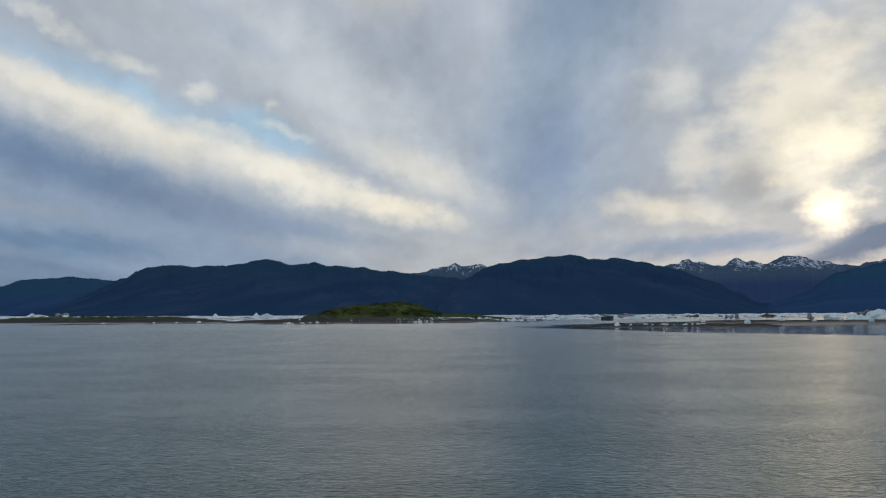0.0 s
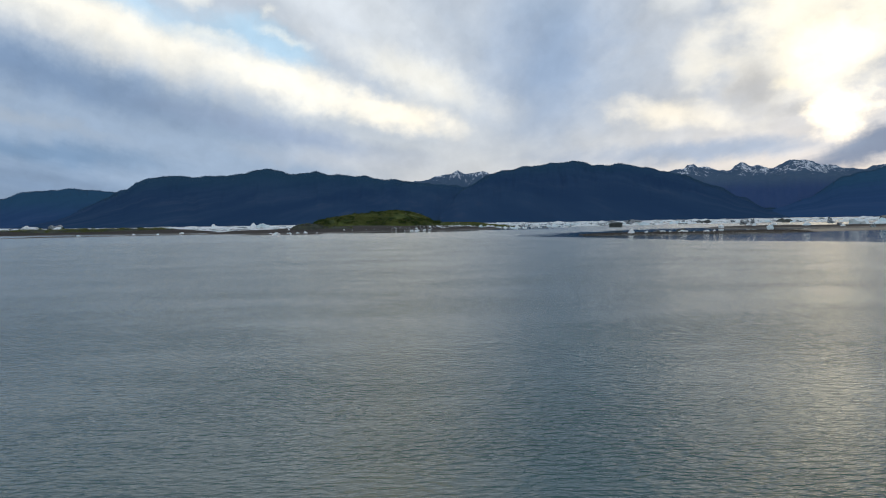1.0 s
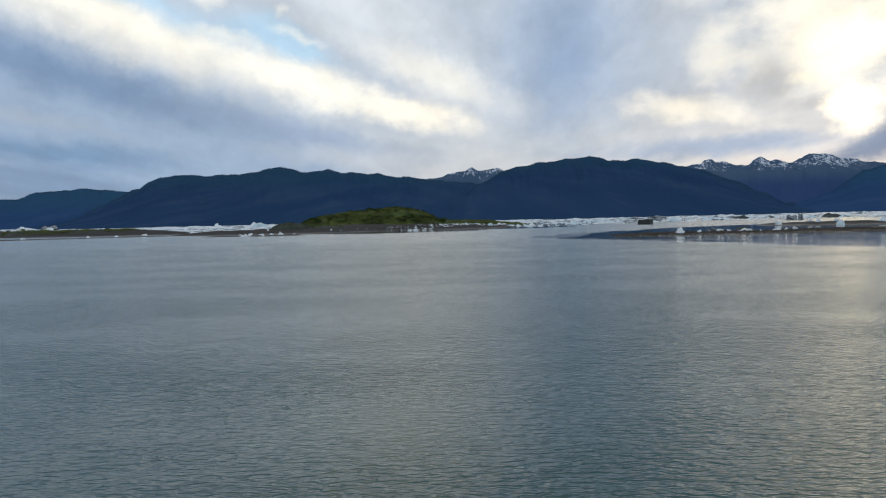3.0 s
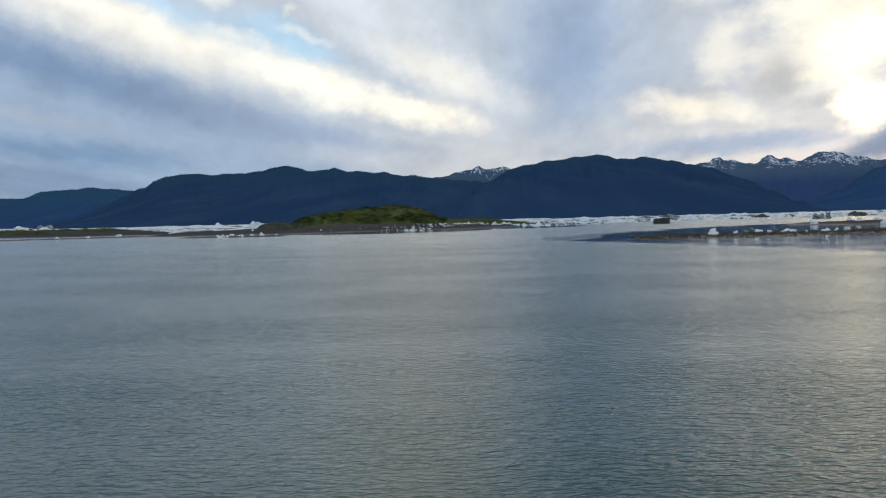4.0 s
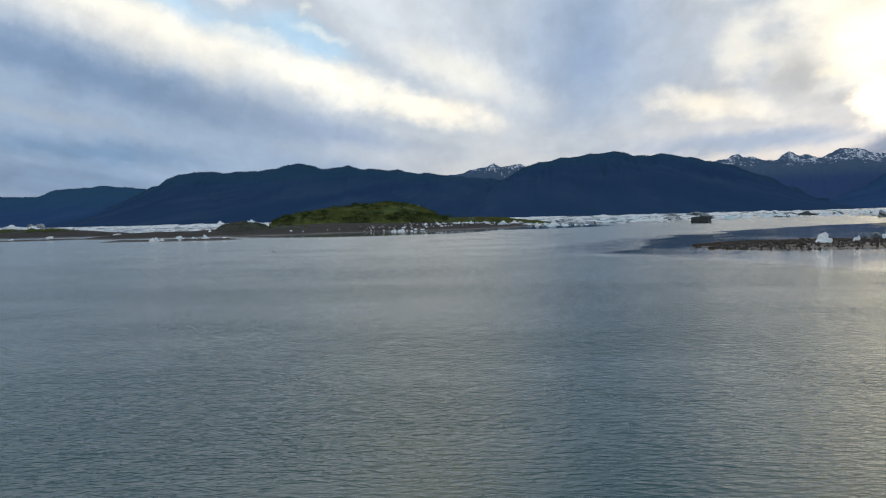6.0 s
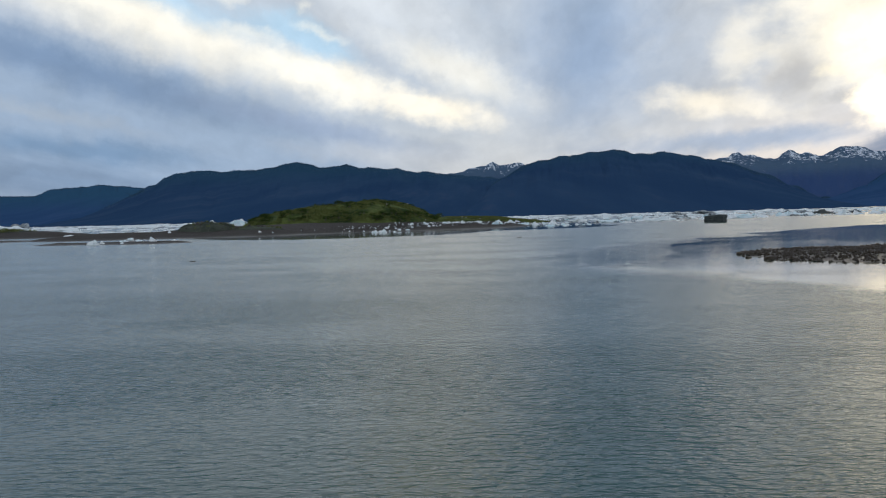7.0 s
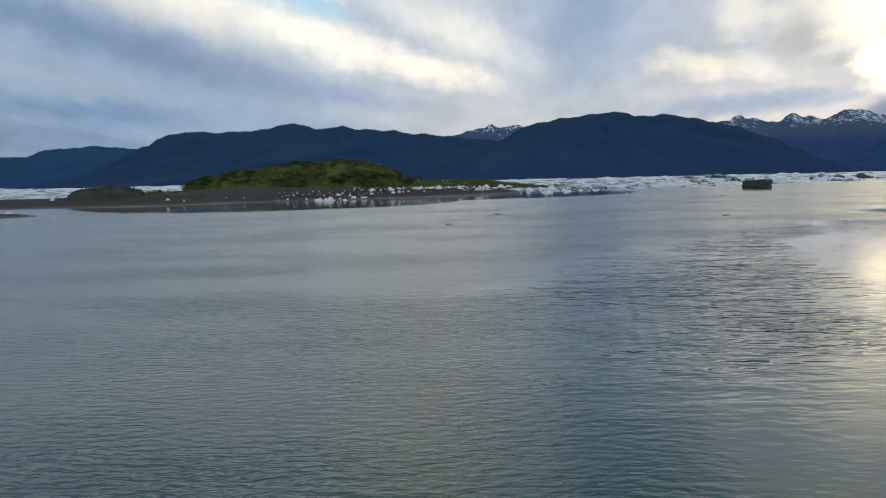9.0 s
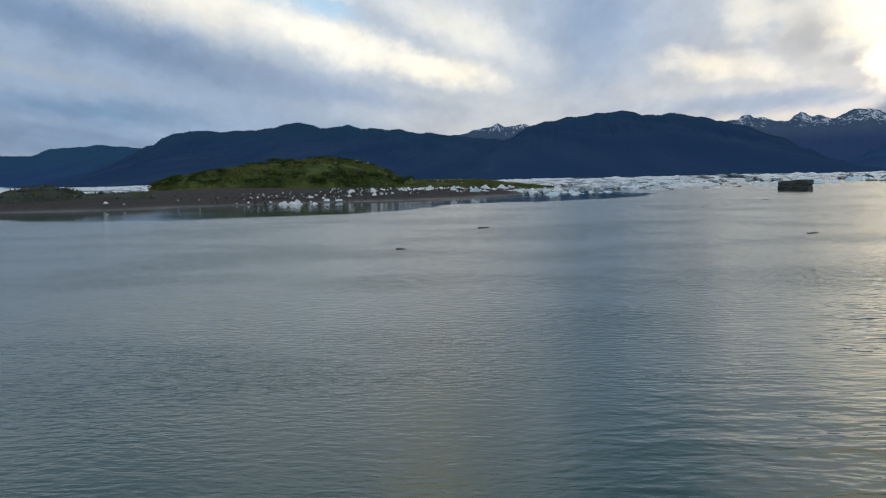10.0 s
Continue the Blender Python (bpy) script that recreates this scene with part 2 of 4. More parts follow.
def water_material():
    m, nt, b = material("silty_lake_water")
    p = place_of(nt)
    drift = vm(nt, "MULTIPLY", vm(nt, "SUBTRACT", noise_of(nt, p, 0.12, 4.0, colour=True), (0.5, 0.5, 0.5)), (7, 9, 0))
    q = vm(nt, "ADD", p, drift)

    def pool(x, y, rx, ry, turn, low=0.8, high=1.0):
        at = nd(nt, "ShaderNodeMapping", {0: q, 1: (x, y, 0), 2: (0, 0, radians(turn)), 3: (rx, ry, 100)}, vector_type="TEXTURE").outputs[0]
        return ramp(nt, nd(nt, "ShaderNodeVectorMath", {0: at}, operation="LENGTH").outputs["Value"], low, high, 1.0, 0.0)
    # still water in the lee of the shoal: everything past a bent shoreline of wind
    at = nd(nt, "ShaderNodeSeparateXYZ", {0: q})
    line = nd(nt, "ShaderNodeFloatCurve", {1: ramp(nt, at.outputs[1], 60, 260, smooth=False)})
    curve = line.mapping.curves[0]
    edge = [(60, 140), (100, 50), (119, 33), (132, 28.5), (142, 24.5), (154, 19), (165, 15.2), (172, 14.5), (180, 18), (190, 24), (200, 31), (217, 45), (231, 60), (260, 140)]
    curve.points[0].location, curve.points[1].location = (0, edge[0][1] / 150), (1, edge[-1][1] / 150)
    for y, x in edge[1:-1]:
        curve.points.new((y - 60) / 200, x / 150)
    for point in curve.points:
        point.handle_type = "VECTOR"
    line.mapping.update()
    past = ma(nt, "SUBTRACT", at.outputs[0], ma(nt, "MULTIPLY", line.outputs[0], 150))
    lee = ramp(nt, past, -2.5, 6.5)
    lee = ma(nt, "MULTIPLY", lee, ramp(nt, at.outputs[0], 110, 190, 1.0, 0.0))
    lee = ma(nt, "MULTIPLY", lee, ma(nt, "SUBTRACT", 1.0, pool(36, 205, 5, 6, 0, 0.5, 1.0)))
    # and along the island's beach
    calm = ma(nt, "MAXIMUM", lee, ma(nt, "MAXIMUM", pool(-9, 258, 25, 30, 14, 0.85), pool(12, 283, 30, 30, 0, 0.88)))
    calm = ma(nt, "MAXIMUM", calm, ma(nt, "MULTIPLY", pool(36, 312, 34, 14, 50, 0.6), 0.6))
    ruffle = ma(nt, "MULTIPLY", ma(nt, "MAXIMUM", pool(20, 172, 5.5, 13, -14, 0.5, 1.0), pool(27, 190, 3.5, 13, -24, 0.5, 1.0)), calm)
    # past the shoal the wind drops: lower ripples, in patches
    far_y = nd(nt, "ShaderNodeSeparateXYZ", {0: q}).outputs[1]
    drop = ramp(nt, far_y, 146, 168)
    breeze = noise_of(nt, nd(nt, "ShaderNodeMapping", {0: p, 2: (0, 0, radians(12)), 3: (0.10, 0.17, 1)}).outputs[0], 1.0, 3.0, 0.5)
    gust = mixc(nt, drop, nd(nt, "ShaderNodeCombineXYZ", {0: ramp(nt, breeze, 0.34, 0.66, 0.6, 1.3)}).outputs[0],
                nd(nt, "ShaderNodeCombineXYZ", {0: ramp(nt, breeze, 0.42, 0.64, 0.32, 0.82)}).outputs[0])
    gust = nd(nt, "ShaderNodeSeparateXYZ", {0: gust}).outputs[0]
    rough = ramp(nt, calm, 0.0, 1.0, 1.0, 0.0)
    live = ma(nt, "ADD", ma(nt, "MAXIMUM", rough, 0.12), ma(nt, "MULTIPLY", ruffle, 0.5))
    # wind ripples a hand's breadth apart with longer crests, on a low swell
    bent = vm(nt, "ADD", p, vm(nt, "MULTIPLY", vm(nt, "SUBTRACT", noise_of(nt, p, 0.8, 2.0, colour=True), (0.5, 0.5, 0.5)), (0.3, 0.30, 0)))
    small = noise_of(nt, nd(nt, "ShaderNodeMapping", {0: bent, 2: (0, 0, radians(10)), 3: (3.8, 8.0, 1)}).outputs[0], 1.0, 2.0, 0.5)
    chop = noise_of(nt, nd(nt, "ShaderNodeMapping", {0: bent, 2: (0, 0, radians(-8)), 3: (1.1, 2.2, 1)}).outputs[0], 1.0, 2.0)
    height = ma(nt, "MULTIPLY", ma(nt, "ADD", ma(nt, "SUBTRACT", small, 0.5), ma(nt, "MULTIPLY", chop, 0.4)), gust)
    n = nd(nt, "ShaderNodeBump", {"Strength": live, "Distance": 0.040, "Height": height}).outputs[0]
    # where the current meets the still water it stands in longer, sharper ripples
    race = noise_of(nt, nd(nt, "ShaderNodeMapping", {0: bent, 2: (0, 0, radians(6)), 3: (0.55, 1.25, 1)}).outputs[0], 1.0, 3.0, 0.6)
    n = nd(nt, "ShaderNodeBump", {"Strength": ruffle, "Distance": 0.13, "Height": race, "Normal": n}).outputs[0]
    # brightness put into the shape: normals tipped south to mirror higher, brighter sky
    lean = vm(nt, "MULTIPLY", (0, -0.032, 0), nd(nt, "ShaderNodeCombineXYZ", {1: ma(nt, "MULTIPLY", ramp(nt, drop, 0.0, 1.0, 0.6, 1.0), rough)}).outputs[0])
    n = vm(nt, "NORMALIZE", vm(nt, "ADD", n, lean))
    tint = mixc(nt, noise_of(nt, p, 0.02, 3.0), (0.014, 0.064, 0.053), (0.019, 0.072, 0.058))
    slick = ma(nt, "MULTIPLY", rough, ramp(nt, drop, 0.0, 1.0, 1.0, 0.9))
    plug(nt, b, Base_Color=tint, Roughness=ramp(nt, slick, 0.0, 1.0, 0.055, 0.13, smooth=False), Anisotropic=ma(nt, "MULTIPLY", ramp(nt, rough, 0.0, 1.0), 0.9),
         Tangent=nd(nt, "ShaderNodeCombineXYZ", {1: 1.0}).outputs[0], IOR=1.48, Specular_IOR_Level=0.5, Normal=n)
    return m


def forest_material(name, dark, light, rock, rock_z):
    m, nt, b = material(name)
    p = place_of(nt)
    q = p
    # the slopes run back six times as far as they climb: grain drawn out along them
    p = nd(nt, "ShaderNodeMapping", {0: p, 3: (1.0, 0.07, 1.0)}).outputs[0]
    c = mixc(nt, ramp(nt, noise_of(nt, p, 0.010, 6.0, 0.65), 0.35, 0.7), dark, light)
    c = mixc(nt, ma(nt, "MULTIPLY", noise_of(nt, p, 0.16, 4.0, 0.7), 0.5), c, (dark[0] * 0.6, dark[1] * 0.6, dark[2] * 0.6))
    z = nd(nt, "ShaderNodeSeparateXYZ", {0: q}).outputs[2]
    # distance haze in the colour: bluer low down, greener towards the crest
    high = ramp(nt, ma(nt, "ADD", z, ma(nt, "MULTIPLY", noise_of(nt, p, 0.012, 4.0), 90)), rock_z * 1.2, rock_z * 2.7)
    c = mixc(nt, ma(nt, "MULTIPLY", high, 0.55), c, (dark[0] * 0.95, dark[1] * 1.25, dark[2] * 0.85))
    scree = ma(nt, "MULTIPLY", ramp(nt, noise_of(nt, p, 0.02, 6.0, 0.7), 0.52, 0.68), ramp(nt, z, rock_z * 0.3, rock_z, 0.14, 0.0))
    c = mixc(nt, scree, c, rock)
    plug(nt, b, Base_Color=c, Roughness=1.0, Specular_IOR_Level=0.0, Normal=bump(nt, noise_of(nt, p, 0.09, 5.0, 0.7), 0.25, 6.0))
    return m


def snow_material():
    m, nt, b = material("hazy_rock_and_snow")
    p = place_of(nt)
    z = nd(nt, "ShaderNodeSeparateXYZ", {0: p}).outputs[2]
    streak = nd(nt, "ShaderNodeMapping", {0: p, 2: (0, radians(35), radians(20)), 3: (1.0, 0.30, 0.55)}).outputs[0]
    fields = noise_of(nt, nd(nt, "ShaderNodeMapping", {0: p, 3: (1.0, 0.4, 1.0)}).outputs[0], 0.013, 4.0, 0.6)
    n1 = noise_of(nt, streak, 0.11, 6.0, 0.66)
    mix = ma(nt, "ADD", ma(nt, "MULTIPLY", n1, 0.62), ma(nt, "MULTIPLY", fields, 0.38))
    cover = ramp(nt, ma(nt, "ADD", mix, ramp(nt, z, 115, 225, -0.17, 0.0)), 0.517, 0.545)
    # rock and snow tinted with blue distance haze, strongest at the foot
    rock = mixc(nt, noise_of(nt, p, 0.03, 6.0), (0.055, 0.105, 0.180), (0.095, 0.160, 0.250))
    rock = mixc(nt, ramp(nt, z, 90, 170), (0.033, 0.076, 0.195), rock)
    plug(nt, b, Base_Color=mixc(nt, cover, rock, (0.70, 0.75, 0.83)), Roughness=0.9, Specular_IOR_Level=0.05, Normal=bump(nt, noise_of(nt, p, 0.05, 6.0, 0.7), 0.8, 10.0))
    return m


def gravel_material(name, a, b_, wet_z=0.35):
    m, nt, b = material(name)
    p = place_of(nt)
    c = mixc(nt, noise_of(nt, p, 0.35, 5.0, 0.65), a, b_)
    v = nd(nt, "ShaderNodeTexVoronoi", {"Vector": p, "Scale": 5.5}, feature="F1")
    c = mixc(nt, ma(nt, "MULTIPLY", v.outputs["Color"], 0.30), c, (0.10, 0.095, 0.095))
    z = nd(nt, "ShaderNodeSeparateXYZ", {0: p}).outputs[2]
    rough = ramp(nt, ma(nt, "ADD", z, ma(nt, "MULTIPLY", noise_of(nt, p, 0.3), 0.3)), 0.1, wet_z + 0.2, 0.4, 0.9)
    h = ma(nt, "ADD", ma(nt, "MULTIPLY", v.outputs["Distance"], -0.6), noise_of(nt, p, 1.2, 5.0))
    plug(nt, b, Base_Color=c, Roughness=rough, Specular_IOR_Level=0.2, Normal=bump(nt, h, 0.8, 0.12))
    return m


def turf_material(name, a, b_, straw):
    m, nt, b = material(name)
    p = place_of(nt)
    c = mixc(nt, ramp(nt, noise_of(nt, p, 0.16, 5.0, 0.6), 0.40, 0.60), a, b_)
    c = mixc(nt, ramp(nt, noise_of(nt, p, 0.9, 5.0, 0.7), 0.55, 0.75), c, straw)
    plug(nt, b, Base_Color=c, Roughness=0.95, Specular_IOR_Level=0.1, Normal=bump(nt, noise_of(nt, p, 1.8, 6.0, 0.7), 1.0, 0.4))
    return m


def ice_material(name, white, blue, dirt, amount, islands=False):
    m, nt, b = material(name)
    p = place_of(nt)
    rnd = nd(nt, "ShaderNodeNewGeometry").outputs["Random Per Island"] if islands else nd(nt, "ShaderNodeObjectInfo").outputs["Random"]
    c = mixc(nt, ma(nt, "MULTIPLY", ramp(nt, noise_of(nt, p, 0.7, 5.0), 0.38, 0.62), ma(nt, "ADD", ma(nt, "MULTIPLY", rnd, 0.7), 0.2)), white, blue)
    spots = ramp(nt, noise_of(nt, p, 1.9, 6.0, 0.7), 0.66 - amount * 0.4, 0.76 - amount * 0.35)
    if amount > 0.28:
        band = nd(nt, "ShaderNodeTexWave", {"Vector": nd(nt, "ShaderNodeMapping", {0: p, 2: (0.5, 0.7, 0.3)}).outputs[0], "Scale": 0.40, "Distortion": 9.0, "Detail": 4.0}).outputs[1]
        spots = ma(nt, "MAXIMUM", spots, ramp(nt, band, 0.45, 0.65))
    if islands:      # one floe in eight carries dark silt
        spots = ma(nt, "MAXIMUM", spots, ma(nt, "GREATER_THAN", rnd, 0.84))
    c = mixc(nt, ma(nt, "MULTIPLY", spots, 0.8), c, dirt)
    plug(nt, b, Base_Color=c, Roughness=ramp(nt, noise_of(nt, p, 2.0), 0.3, 0.7, 0.25, 0.6), IOR=1.31,
         Normal=bump(nt, noise_of(nt, p, 3.0, 6.0, 0.65), 0.7, 0.12))
    return m


def leaf_material(name, a, b_):
    m, nt, b = material(name)
    r = nd(nt, "ShaderNodeNewGeometry").outputs["Random Per Island"]
    o = nd(nt, "ShaderNodeObjectInfo").outputs["Random"]
    c = mixc(nt, ma(nt, "ADD", ma(nt, "MULTIPLY", r, 0.6), ma(nt, "MULTIPLY", o, 0.4)), a, b_)
    plug(nt, b, Base_Color=c, Roughness=0.9, Specular_IOR_Level=0.03)
    return m


def rock_material(name, a, b_):
    m, nt, b = material(name)
    p = place_of(nt)
    o = nd(nt, "ShaderNodeObjectInfo").outputs["Random"]
    c = mixc(nt, ma(nt, "ADD", ma(nt, "MULTIPLY", noise_of(nt, p, 1.5, 6.0, 0.65), 0.6), ma(nt, "MULTIPLY", o, 0.4)), a, b_)
    plug(nt, b, Base_Color=c, Roughness=ramp(nt, noise_of(nt, p, 2.5), 0.3, 0.7, 0.35, 0.8), Normal=bump(nt, noise_of(nt, p, 4.0, 6.0, 0.7), 0.8, 0.1))
    return m


WATER = water_material()
# blue distance haze is mixed into the forest colours, more for the far one
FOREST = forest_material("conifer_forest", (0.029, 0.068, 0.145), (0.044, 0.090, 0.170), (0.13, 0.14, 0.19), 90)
FOREST_FAR = forest_material("hazy_far_forest", (0.036, 0.086, 0.195), (0.046, 0.104, 0.225), (0.11, 0.13, 0.20), 60)
SNOW = snow_material()
MUD = gravel_material("dark_shore_gravel", (0.030, 0.024, 0.020), (0.058, 0.044, 0.036))
SHOAL = gravel_material("weedy_shoal_gravel", (0.026, 0.018, 0.011), (0.065, 0.040, 0.020), wet_z=-0.1)
TURF = turf_material("rough_turf", (0.036, 0.060, 0.018), (0.135, 0.165, 0.046), (0.20, 0.19, 0.09))
SPARSE = turf_material("sparse_turf", (0.038, 0.048, 0.036), (0.095, 0.105, 0.082), (0.16, 0.155, 0.14))
ICE = ice_material("white_glacier_ice", (0.93, 0.94, 0.94), (0.72, 0.85, 0.89), (0.40, 0.42, 0.43), 0.0)
BLUE_ICE = ice_material("clear_blue_ice", (0.80, 0.89, 0.92), (0.50, 0.74, 0.81), (0.25, 0.28, 0.30), 0.03)
DIRTY_ICE = ice_material("dirt_banded_ice", (0.45, 0.48, 0.50), (0.25, 0.32, 0.36), (0.05, 0.05, 0.055), 0.30)
BLACK_ICE = ice_material("silt_covered_ice", (0.075, 0.085, 0.080), (0.05, 0.06, 0.058), (0.03, 0.03, 0.03), 0.25)
FLOE = ice_material("drifting_floe_ice", (0.93, 0.94, 0.94), (0.62, 0.76, 0.82), (0.16, 0.18, 0.20), 0.06, islands=True)
WEEDY = rock_material("weed_grown_stone", (0.022, 0.016, 0.011), (0.085, 0.052, 0.025))
STONE = rock_material("wet_dark_stone", (0.026, 0.021, 0.018), (0.070, 0.054, 0.042))
# pale colour of the gull stand-ins on the hill
GULL_SPECK = rock_material("pale_gull_speck", (0.30, 0.29, 0.27), (0.48, 0.47, 0.44))
LEAF = leaf_material("shrub_leaves", (0.030, 0.056, 0.014), (0.080, 0.115, 0.030))
BLADE = leaf_material("grass_blades", (0.085, 0.120, 0.030), (0.210, 0.215, 0.080))
TWIG = rock_material("grey_bark", (0.08, 0.07, 0.06), (0.14, 0.12, 0.10))
# needle colour carries the same blue distance haze as the slopes
NEEDLES = leaf_material("hazy_conifer_needles", (0.040, 0.090, 0.150), (0.058, 0.115, 0.180))


# ---- shared builders ----
def mesh_object(name, verts, faces, mat, parent=None, smooth=True, label=""):
    me = bpy.data.meshes.new(name)
    me.from_pydata([tuple(v) for v in verts], [], [tuple(f) for f in faces])
    me.materials.append(mat)
    if smooth:
        me.polygons.foreach_set("use_smooth", [True] * len(me.polygons))
    me.update()
    ob = new(name, me)
    if parent:
        ob.parent = parent
    return tagged(ob, label) if label else ob


def part(name, bm, mat, parent, label=""):
    me = bpy.data.meshes.new(name)
    bm.to_mesh(me)
    bm.free()
    me.materials.append(mat)
    ob = new(name, me)
    ob.parent = parent
    return tagged(ob, label) if label else ob


def lump(x, y, scale, seed=0):
    """Smooth uneven value in about -1..1 over the plan."""
    return noise.noise((x / scale, y / scale, seed * 7.3))


def grid_faces(nu, nv, keep=None):
    return [(i * nv + j, (i + 1) * nv + j, (i + 1) * nv + j + 1, i * nv + j + 1) for i in range(nu - 1) for j in range(nv - 1)
            if keep is None or keep(i, j)]


# ---- water and lake bed ----
def sheet(name, z, mat, half):
    # finer near the flight, so that nothing is one huge face
    edges = [-half, -1500, -500, -150, 0, 150, 500, 1500, half]
    return mesh_object(name, [(x, y, z) for x in edges for y in edges], grid_faces(9, 9), mat, smooth=False)


tagged(sheet("water", 0.0, WATER, 4900), "grey-green silty lake water with light wind ripples", "lake", kind="structure")
tagged(sheet("ground", -6.0, MUD, 4900), "dark silt bed of the lake", "ground", kind="structure")


# ---- mountains ----
def curve_at(points, a):
    """A smooth crest through (azimuth, height) summits and saddles."""
    if a <= points[0][0]:
        return points[0][1]
    for (a0, h0), (a1, h1) in zip(points, points[1:]):
        if a <= a1:
            u = (a - a0) / (a1 - a0)
            return h0 + (h1 - h0) * (u * u * (3 - 2 * u) * 0.6 + u * 0.4)
    return points[-1][1]


def ridge(name, crest, r_foot, r_crest, mat, label, category, rough=7.0, steps=(240, 34), seed=1, power=1.25):
    """A mountain front: it climbs from its shore to an uneven crest and falls away behind."""
    a0, a1 = crest[0][0], crest[-1][0]
    nu, nv = steps
    verts = []
    for i in range(nu):
        ang = a0 + (a1 - a0) * i / (nu - 1)
        s, c = math.sin(radians(ang)), math.cos(radians(ang))
        top = curve_at(crest, ang)
        foot = r_foot * (1 + 0.05 * lump(ang * 30, 3, 40, seed))
        for j in range(nv):
            u = j / (nv - 4)                      # past 1: the far side
            r = foot + (r_crest - foot) * u
            x, y = r * s, r * c
            if u <= 1:
                climb = u ** power
                gully = abs(noise.fractal((ang * 0.8, u * 0.7, seed * 3.1), 1.0, 2.0, 4)) * (1 - u) * u * 4
                z = top * climb * (1 - 0.14 * gully) + rough * u ** 5 * (noise.fractal((x / 55, y / 80, seed), 1.0, 2.0, 4) + 0.8 * noise.fractal((x / 150, y / 200, seed + 9), 1.0, 2.0, 3))
            else:
                z = top * (1 - (u - 1) * 5)
            verts.append((x, y, z - 3 * (1 - min(u, 1)) ** 8))
    ob = mesh_object(name, verts, grid_faces(nu, nv), mat)
    tagged(ob, label, category)
    return ob, verts, nu, nv


def conifers(name, data, count, low, high, seed, parent):
    """Far forest: thousands of small spires standing on a mountain front."""
    _, verts, nu, nv = data
    rnd = random.Random(seed)
    vs, fs = [], []
    for k in range(count):
        i = rnd.randrange(nu - 1)
        j = nv - 5 + rnd.choice((0, 0, 1)) if rnd.random() < 0.8 else nv - 6 - int(10 * rnd.random() ** 2)
        p = Vector(verts[i * nv + j]).lerp(Vector(verts[(i + 1) * nv + j]), rnd.random())
        p = p.lerp(Vector(verts[i * nv + j + 1]), rnd.random())
        if p.z < 2:
            continue
        h = rnd.uniform(low, high)
        w, turn, n0 = h * rnd.uniform(0.30, 0.55), rnd.random() * 6, len(vs)
        for q in range(5):
            ang = turn + q * math.tau / 5
            vs.append((p.x + w * math.cos(ang), p.y + w * math.sin(ang), p.z - 1.0))
        vs.append((p.x + rnd.uniform(-0.3, 0.3), p.y, p.z + h))
        fs += [(n0 + q, n0 + (q + 1) % 5, n0 + 5) for q in range(5)]
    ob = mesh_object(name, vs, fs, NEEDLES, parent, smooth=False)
    return tagged(ob, "dense dark conifers covering the slope", kind="stuff")


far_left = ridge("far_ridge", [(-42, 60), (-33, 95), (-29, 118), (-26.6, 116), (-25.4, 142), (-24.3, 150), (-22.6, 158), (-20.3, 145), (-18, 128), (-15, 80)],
                 2600, 3900, FOREST_FAR, "distant forested ridge, blue distance haze in its colour", "mountain", 5.0, (300, 60), 2)
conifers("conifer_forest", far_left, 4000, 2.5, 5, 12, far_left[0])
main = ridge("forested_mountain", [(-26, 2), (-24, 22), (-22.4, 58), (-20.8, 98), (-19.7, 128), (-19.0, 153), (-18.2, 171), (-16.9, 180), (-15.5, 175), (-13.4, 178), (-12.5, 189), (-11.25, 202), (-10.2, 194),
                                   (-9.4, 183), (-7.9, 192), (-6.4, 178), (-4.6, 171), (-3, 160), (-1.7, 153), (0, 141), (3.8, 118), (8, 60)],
             960, 3300, FOREST, "long forested mountain, dark conifers with blue haze in the colour", "mountain", 8.0, (440, 84), 3)
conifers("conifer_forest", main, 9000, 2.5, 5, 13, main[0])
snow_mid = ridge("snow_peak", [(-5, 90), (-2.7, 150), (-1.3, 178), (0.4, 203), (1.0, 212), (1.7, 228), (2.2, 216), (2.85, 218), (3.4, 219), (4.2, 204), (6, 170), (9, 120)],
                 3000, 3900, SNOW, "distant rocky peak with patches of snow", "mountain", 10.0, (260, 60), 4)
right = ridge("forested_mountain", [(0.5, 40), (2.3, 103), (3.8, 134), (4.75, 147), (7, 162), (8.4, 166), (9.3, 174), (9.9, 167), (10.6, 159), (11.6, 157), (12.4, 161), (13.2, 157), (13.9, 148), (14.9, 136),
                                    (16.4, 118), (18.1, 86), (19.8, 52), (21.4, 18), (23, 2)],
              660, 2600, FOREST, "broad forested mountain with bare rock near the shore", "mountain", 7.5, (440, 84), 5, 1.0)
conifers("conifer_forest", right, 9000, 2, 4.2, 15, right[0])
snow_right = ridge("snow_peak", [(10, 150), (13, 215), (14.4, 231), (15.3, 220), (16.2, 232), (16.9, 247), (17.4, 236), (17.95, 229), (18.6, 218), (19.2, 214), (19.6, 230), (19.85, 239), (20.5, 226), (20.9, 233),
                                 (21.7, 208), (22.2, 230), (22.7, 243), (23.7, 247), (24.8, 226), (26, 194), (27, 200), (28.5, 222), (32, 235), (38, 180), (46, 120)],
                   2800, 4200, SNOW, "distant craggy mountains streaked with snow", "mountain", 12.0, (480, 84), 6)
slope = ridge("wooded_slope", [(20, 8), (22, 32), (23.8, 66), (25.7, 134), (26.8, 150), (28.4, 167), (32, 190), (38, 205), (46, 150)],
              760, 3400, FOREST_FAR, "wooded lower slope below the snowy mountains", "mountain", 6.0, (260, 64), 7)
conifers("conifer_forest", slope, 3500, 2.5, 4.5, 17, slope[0])


